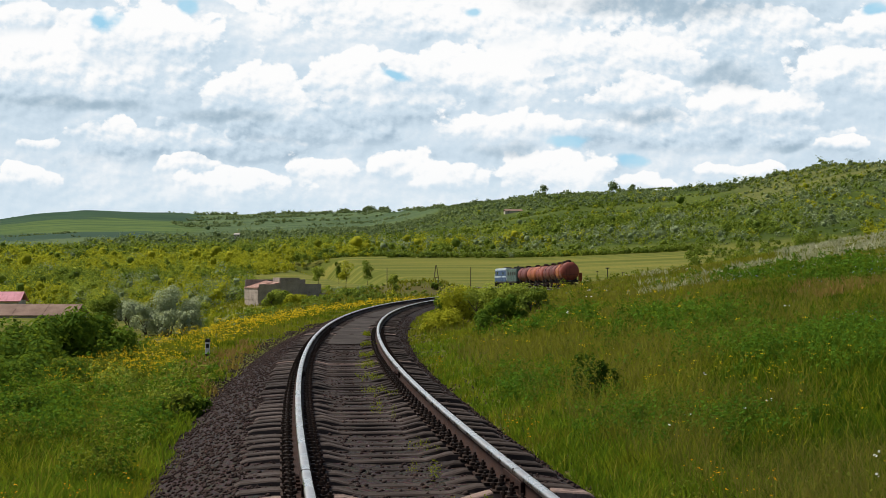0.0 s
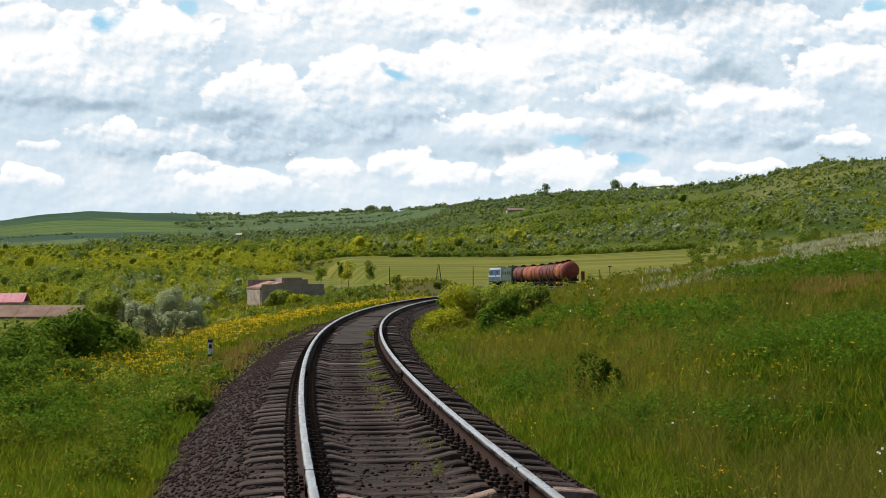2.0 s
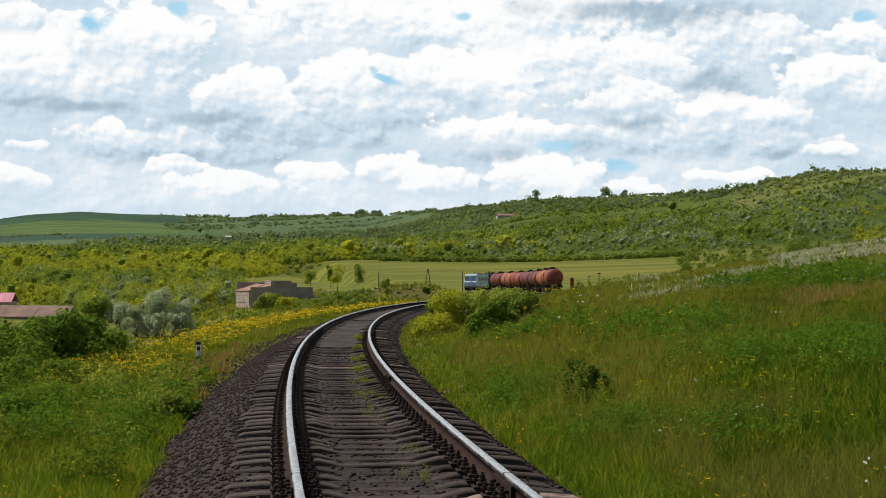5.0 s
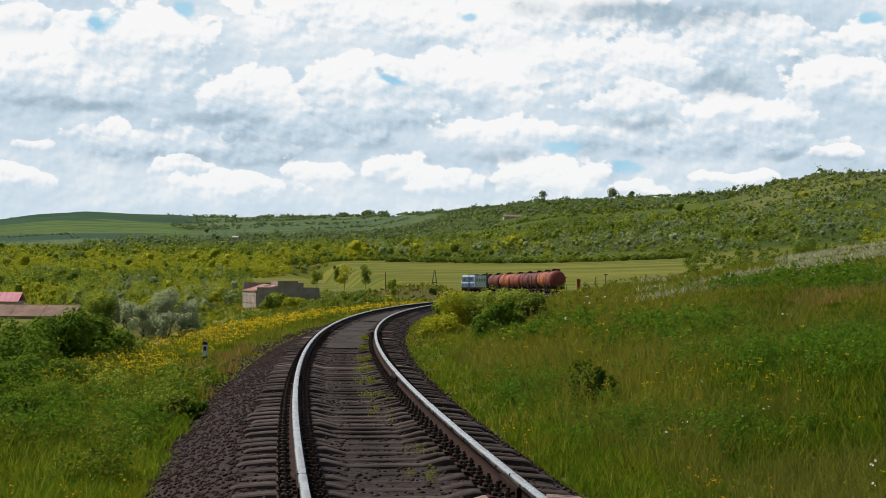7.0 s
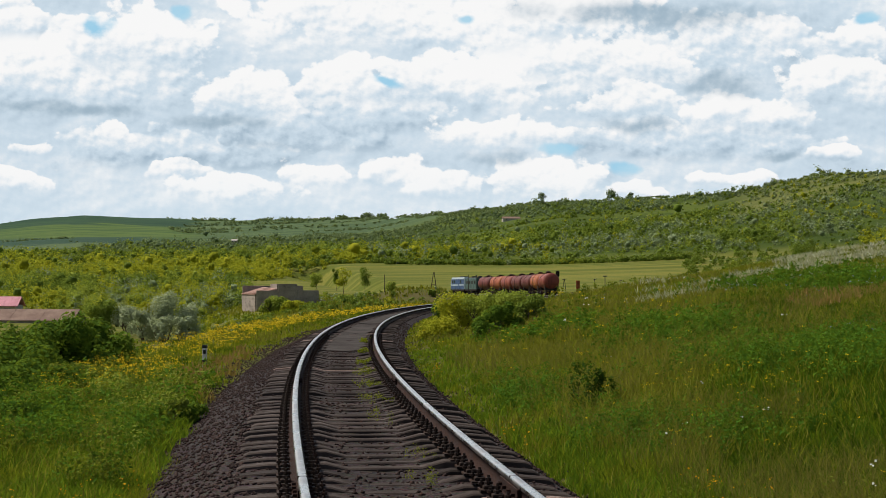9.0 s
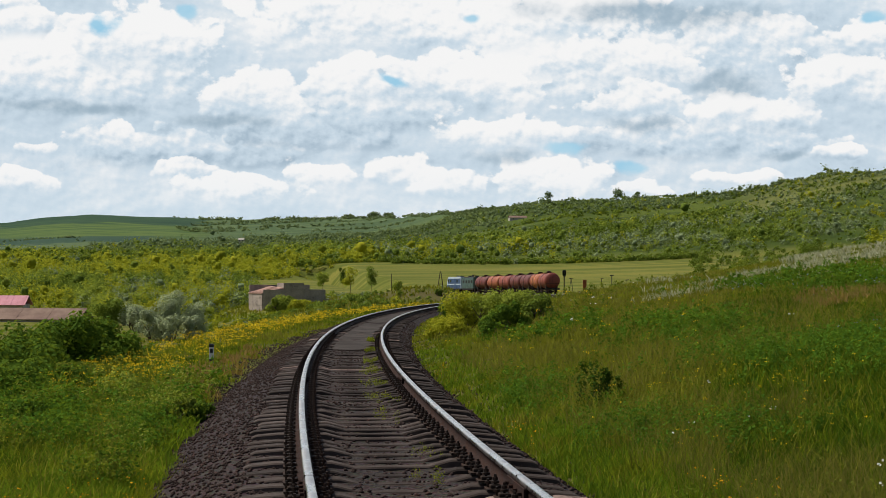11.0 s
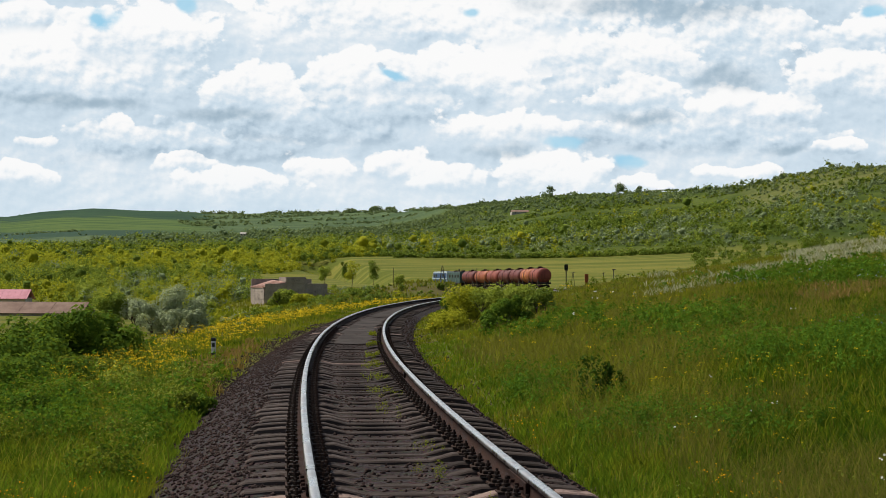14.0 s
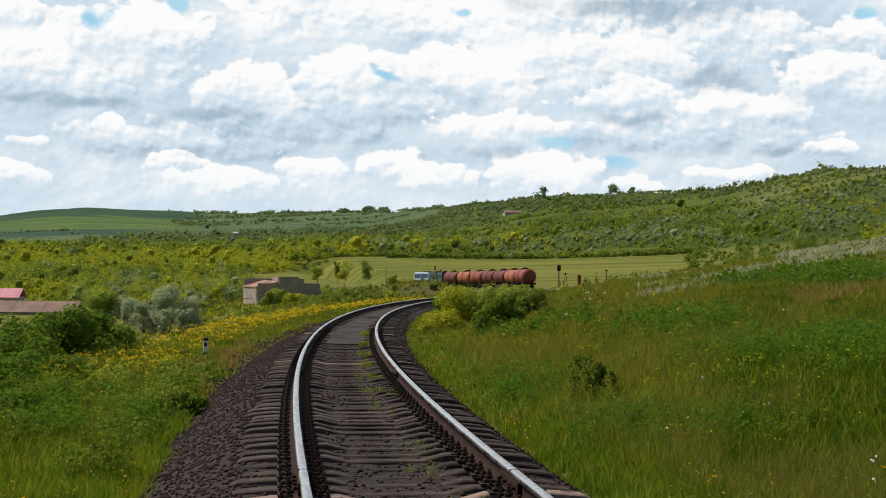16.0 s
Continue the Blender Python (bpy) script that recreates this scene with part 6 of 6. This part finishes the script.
def marker_post():
    x, y = at(368, 35.5)
    z = float(ground_z(x, y))
    p = new("marker_post")
    p.location = (x, y, z)
    tagged(p, "short white marker post with black bands", "marker post")
    top = EYE - (600 - HOR) / FOC * 35.5 - z
    bm = bmesh.new()
    box(bm, -0.052, 0.052, -0.05, 0.05, -0.15, top - 0.07, 0.012)
    part("post", bm, WHITE, p)
    bm = bmesh.new()
    box(bm, -0.058, 0.058, -0.057, 0.057, top - 0.08, top, 0.012)
    part("cap", bm, BLACK, p, "black painted cap")
    bm = bmesh.new()
    box(bm, -0.056, 0.056, -0.055, 0.055, top - 0.50, top - 0.36, 0.008)
    part("foot_band", bm, BLACK, p, "black painted foot band")
    bm = bmesh.new()
    box(bm, -0.040, 0.040, -0.058, -0.047, top - 0.22, top - 0.12, 0.003)
    part("plate", bm, BLACK, p, "small dark plate")


def pole(px, d, h, a_frame=False, label="weathered wooden telegraph pole in the field"):
    x, y = at(px, d)
    t = new("telegraph_pole")
    t.location = (x, y, float(ground_z(x, y)))
    tagged(t, label, "pole")
    r = 0.10
    if a_frame:
        for sx in (-1, 1):
            bm = bmesh.new()
            rod(bm, (sx * 0.85, 0, -0.3), (sx * 0.06, 0, h), r, 8, r * 0.7)
            part("leg", bm, WOODPOLE, t)
        bm = bmesh.new()
        rod(bm, (-0.5, 0, h * 0.5), (0.5, 0, h * 0.5), r * 0.6, 6)
        part("brace", bm, WOODPOLE, t)
    else:
        bm = bmesh.new()
        rod(bm, (0, 0, -0.3), (0, 0, h), r, 8, r * 0.75)
        part("shaft", bm, WOODPOLE, t)
    return t


def signal():
    x, y = at(991, 283)
    z = float(ground_z(x, y))
    s = new("railway_signal")
    s.location = (x, y, z)
    tagged(s, "black mast railway signal beside the track", "signal")
    h = EYE + (HOR - 466) / FOC * 283 - z
    bm = bmesh.new()
    rod(bm, (0, 0, -0.3), (0, 0, h - 0.2), 0.08, 10)
    part("mast", bm, BLACK, s)
    bm = bmesh.new()
    for k, (w, hh) in enumerate(((0.30, 0.62), (0.37, 0.45))):
        box(bm, -w, w, -0.03, 0.03, h - 0.6 - hh, h - 0.6 + hh, 0.02)
    board = part("background_board", bm, BLACK, s, "black oval background board")
    for i, zz in enumerate((h - 0.35, h - 0.6, h - 0.85)):
        bm = bmesh.new()
        rod(bm, (0, -0.03, zz), (0, -0.10, zz), 0.10, 12)
        lamp = part("lens", bm, LENS, board, "dark signal lens")
        bm = bmesh.new()
        rod(bm, (0, -0.02, zz + 0.11), (0, -0.28, zz + 0.09), 0.05, 8, 0.03)
        part("hood", bm, BLACK, lamp)
    bm = bmesh.new()
    box(bm, -0.22, 0.22, -0.2, 0.2, -0.2, 0.95, 0.03)
    part("relay_box", bm, WHITE, s, "white relay box at the foot")
    bm = bmesh.new()
    for sx in (-0.16, 0.16):
        rod(bm, (sx, 0.3, 0), (sx, 0.1, h - 0.9), 0.02, 6)
    for i in range(8):
        rod(bm, (-0.16, 0.28 - i * 0.02, 0.3 + i * 0.35), (0.16, 0.28 - i * 0.02, 0.3 + i * 0.35), 0.014, 5)
    part("ladder", bm, BLACK, s)


def lineside():
    # rusty cabinet
    x, y = at(1027, 262)
    z = float(ground_z(x, y))
    c = new("trackside_cabinet")
    c.location = (x, y, z)
    tagged(c, "tall narrow orange-rusty metal cabinet beside the track", "cabinet")
    top = EYE + (HOR - 483) / FOC * 262 - z
    bm = bmesh.new()
    box(bm, -0.32, 0.32, -0.25, 0.25, -0.2, top - 0.08, 0.02)
    body = part("body", bm, ORANGERUST, c)
    bm = bmesh.new()
    box(bm, -0.36, 0.36, -0.30, 0.30, top - 0.08, top, 0.02)
    part("lid", bm, ORANGERUST, c)
    bm = bmesh.new()
    box(bm, -0.27, 0.27, -0.275, -0.245, 0.1, top - 0.2, 0.01)
    door = part("door", bm, ORANGERUST, c)
    bm = bmesh.new()
    rod(bm, (0.2, -0.28, 0.9), (0.2, -0.31, 0.9), 0.03, 8)
    part("handle", bm, BLACK, door)
    # white stake
    x, y = at(1018, 258)
    s = new("white_stake")
    s.location = (x, y, float(ground_z(x, y)))
    tagged(s, "short white stake beside the track", "stake")
    bm = bmesh.new()
    box(bm, -0.10, 0.10, -0.08, 0.08, -0.2, 1.15, 0.02)
    part("post", bm, WHITE, s)
    bm = bmesh.new()
    box(bm, -0.105, 0.105, -0.085, 0.085, 1.15, 1.35, 0.02)
    part("cap", bm, BLACK, s)
    # T-shaped post
    x, y = at(1075, 255)
    z = float(ground_z(x, y))
    t = new("t_post")
    t.location = (x, y, z)
    tagged(t, "dark T-shaped post in the field", "post")
    top = EYE + (HOR - 474) / FOC * 255 - z
    bm = bmesh.new()
    rod(bm, (0, 0, -0.3), (0, 0, top), 0.07, 8)
    part("shaft", bm, BLACK, t)
    bm = bmesh.new()
    box(bm, -0.34, 0.34, -0.10, 0.10, top - 0.18, top, 0.06)
    part("head", bm, BLACK, t)
    # old bent frame and wire posts
    for px, d, ht, lean in ((1002, 276, 480, -0.22), (1004, 276, 480, 0.22), (1057, 262, 480, 0.12), (1102, 262, 482, 0.1)):
        x, y = at(px, d)
        z = float(ground_z(x, y))
        w = new("wire_post")
        w.location = (x, y, z)
        tagged(w, "thin leaning metal post in the grass", "post")
        top = EYE + (HOR - ht) / FOC * d - z
        bm = bmesh.new()
        rod(bm, (lean * 2, 0, -0.3), (-lean * 0.4, 0, top), 0.05, 6)
        part("shaft", bm, BLACK, w)
        bm = bmesh.new()
        rod(bm, (-0.35, 0, top - 0.15), (0.35, 0, top - 0.02), 0.04, 6)
        part("arm", bm, BLACK, w)


ruined_building()
build_houses()
marker_post()
pole(772, 300, 5.2, True)
pole(833, 310, 4.9)
pole(685, 330, 5.0)
pole(523, 300, 2.6, True)
signal()
lineside()


def motions():
    walk(sky_backdrop, [(0, pose(0, 4300, EYE)), (16, pose(-33, 4300, EYE + 1))])
    key_train()


motions()
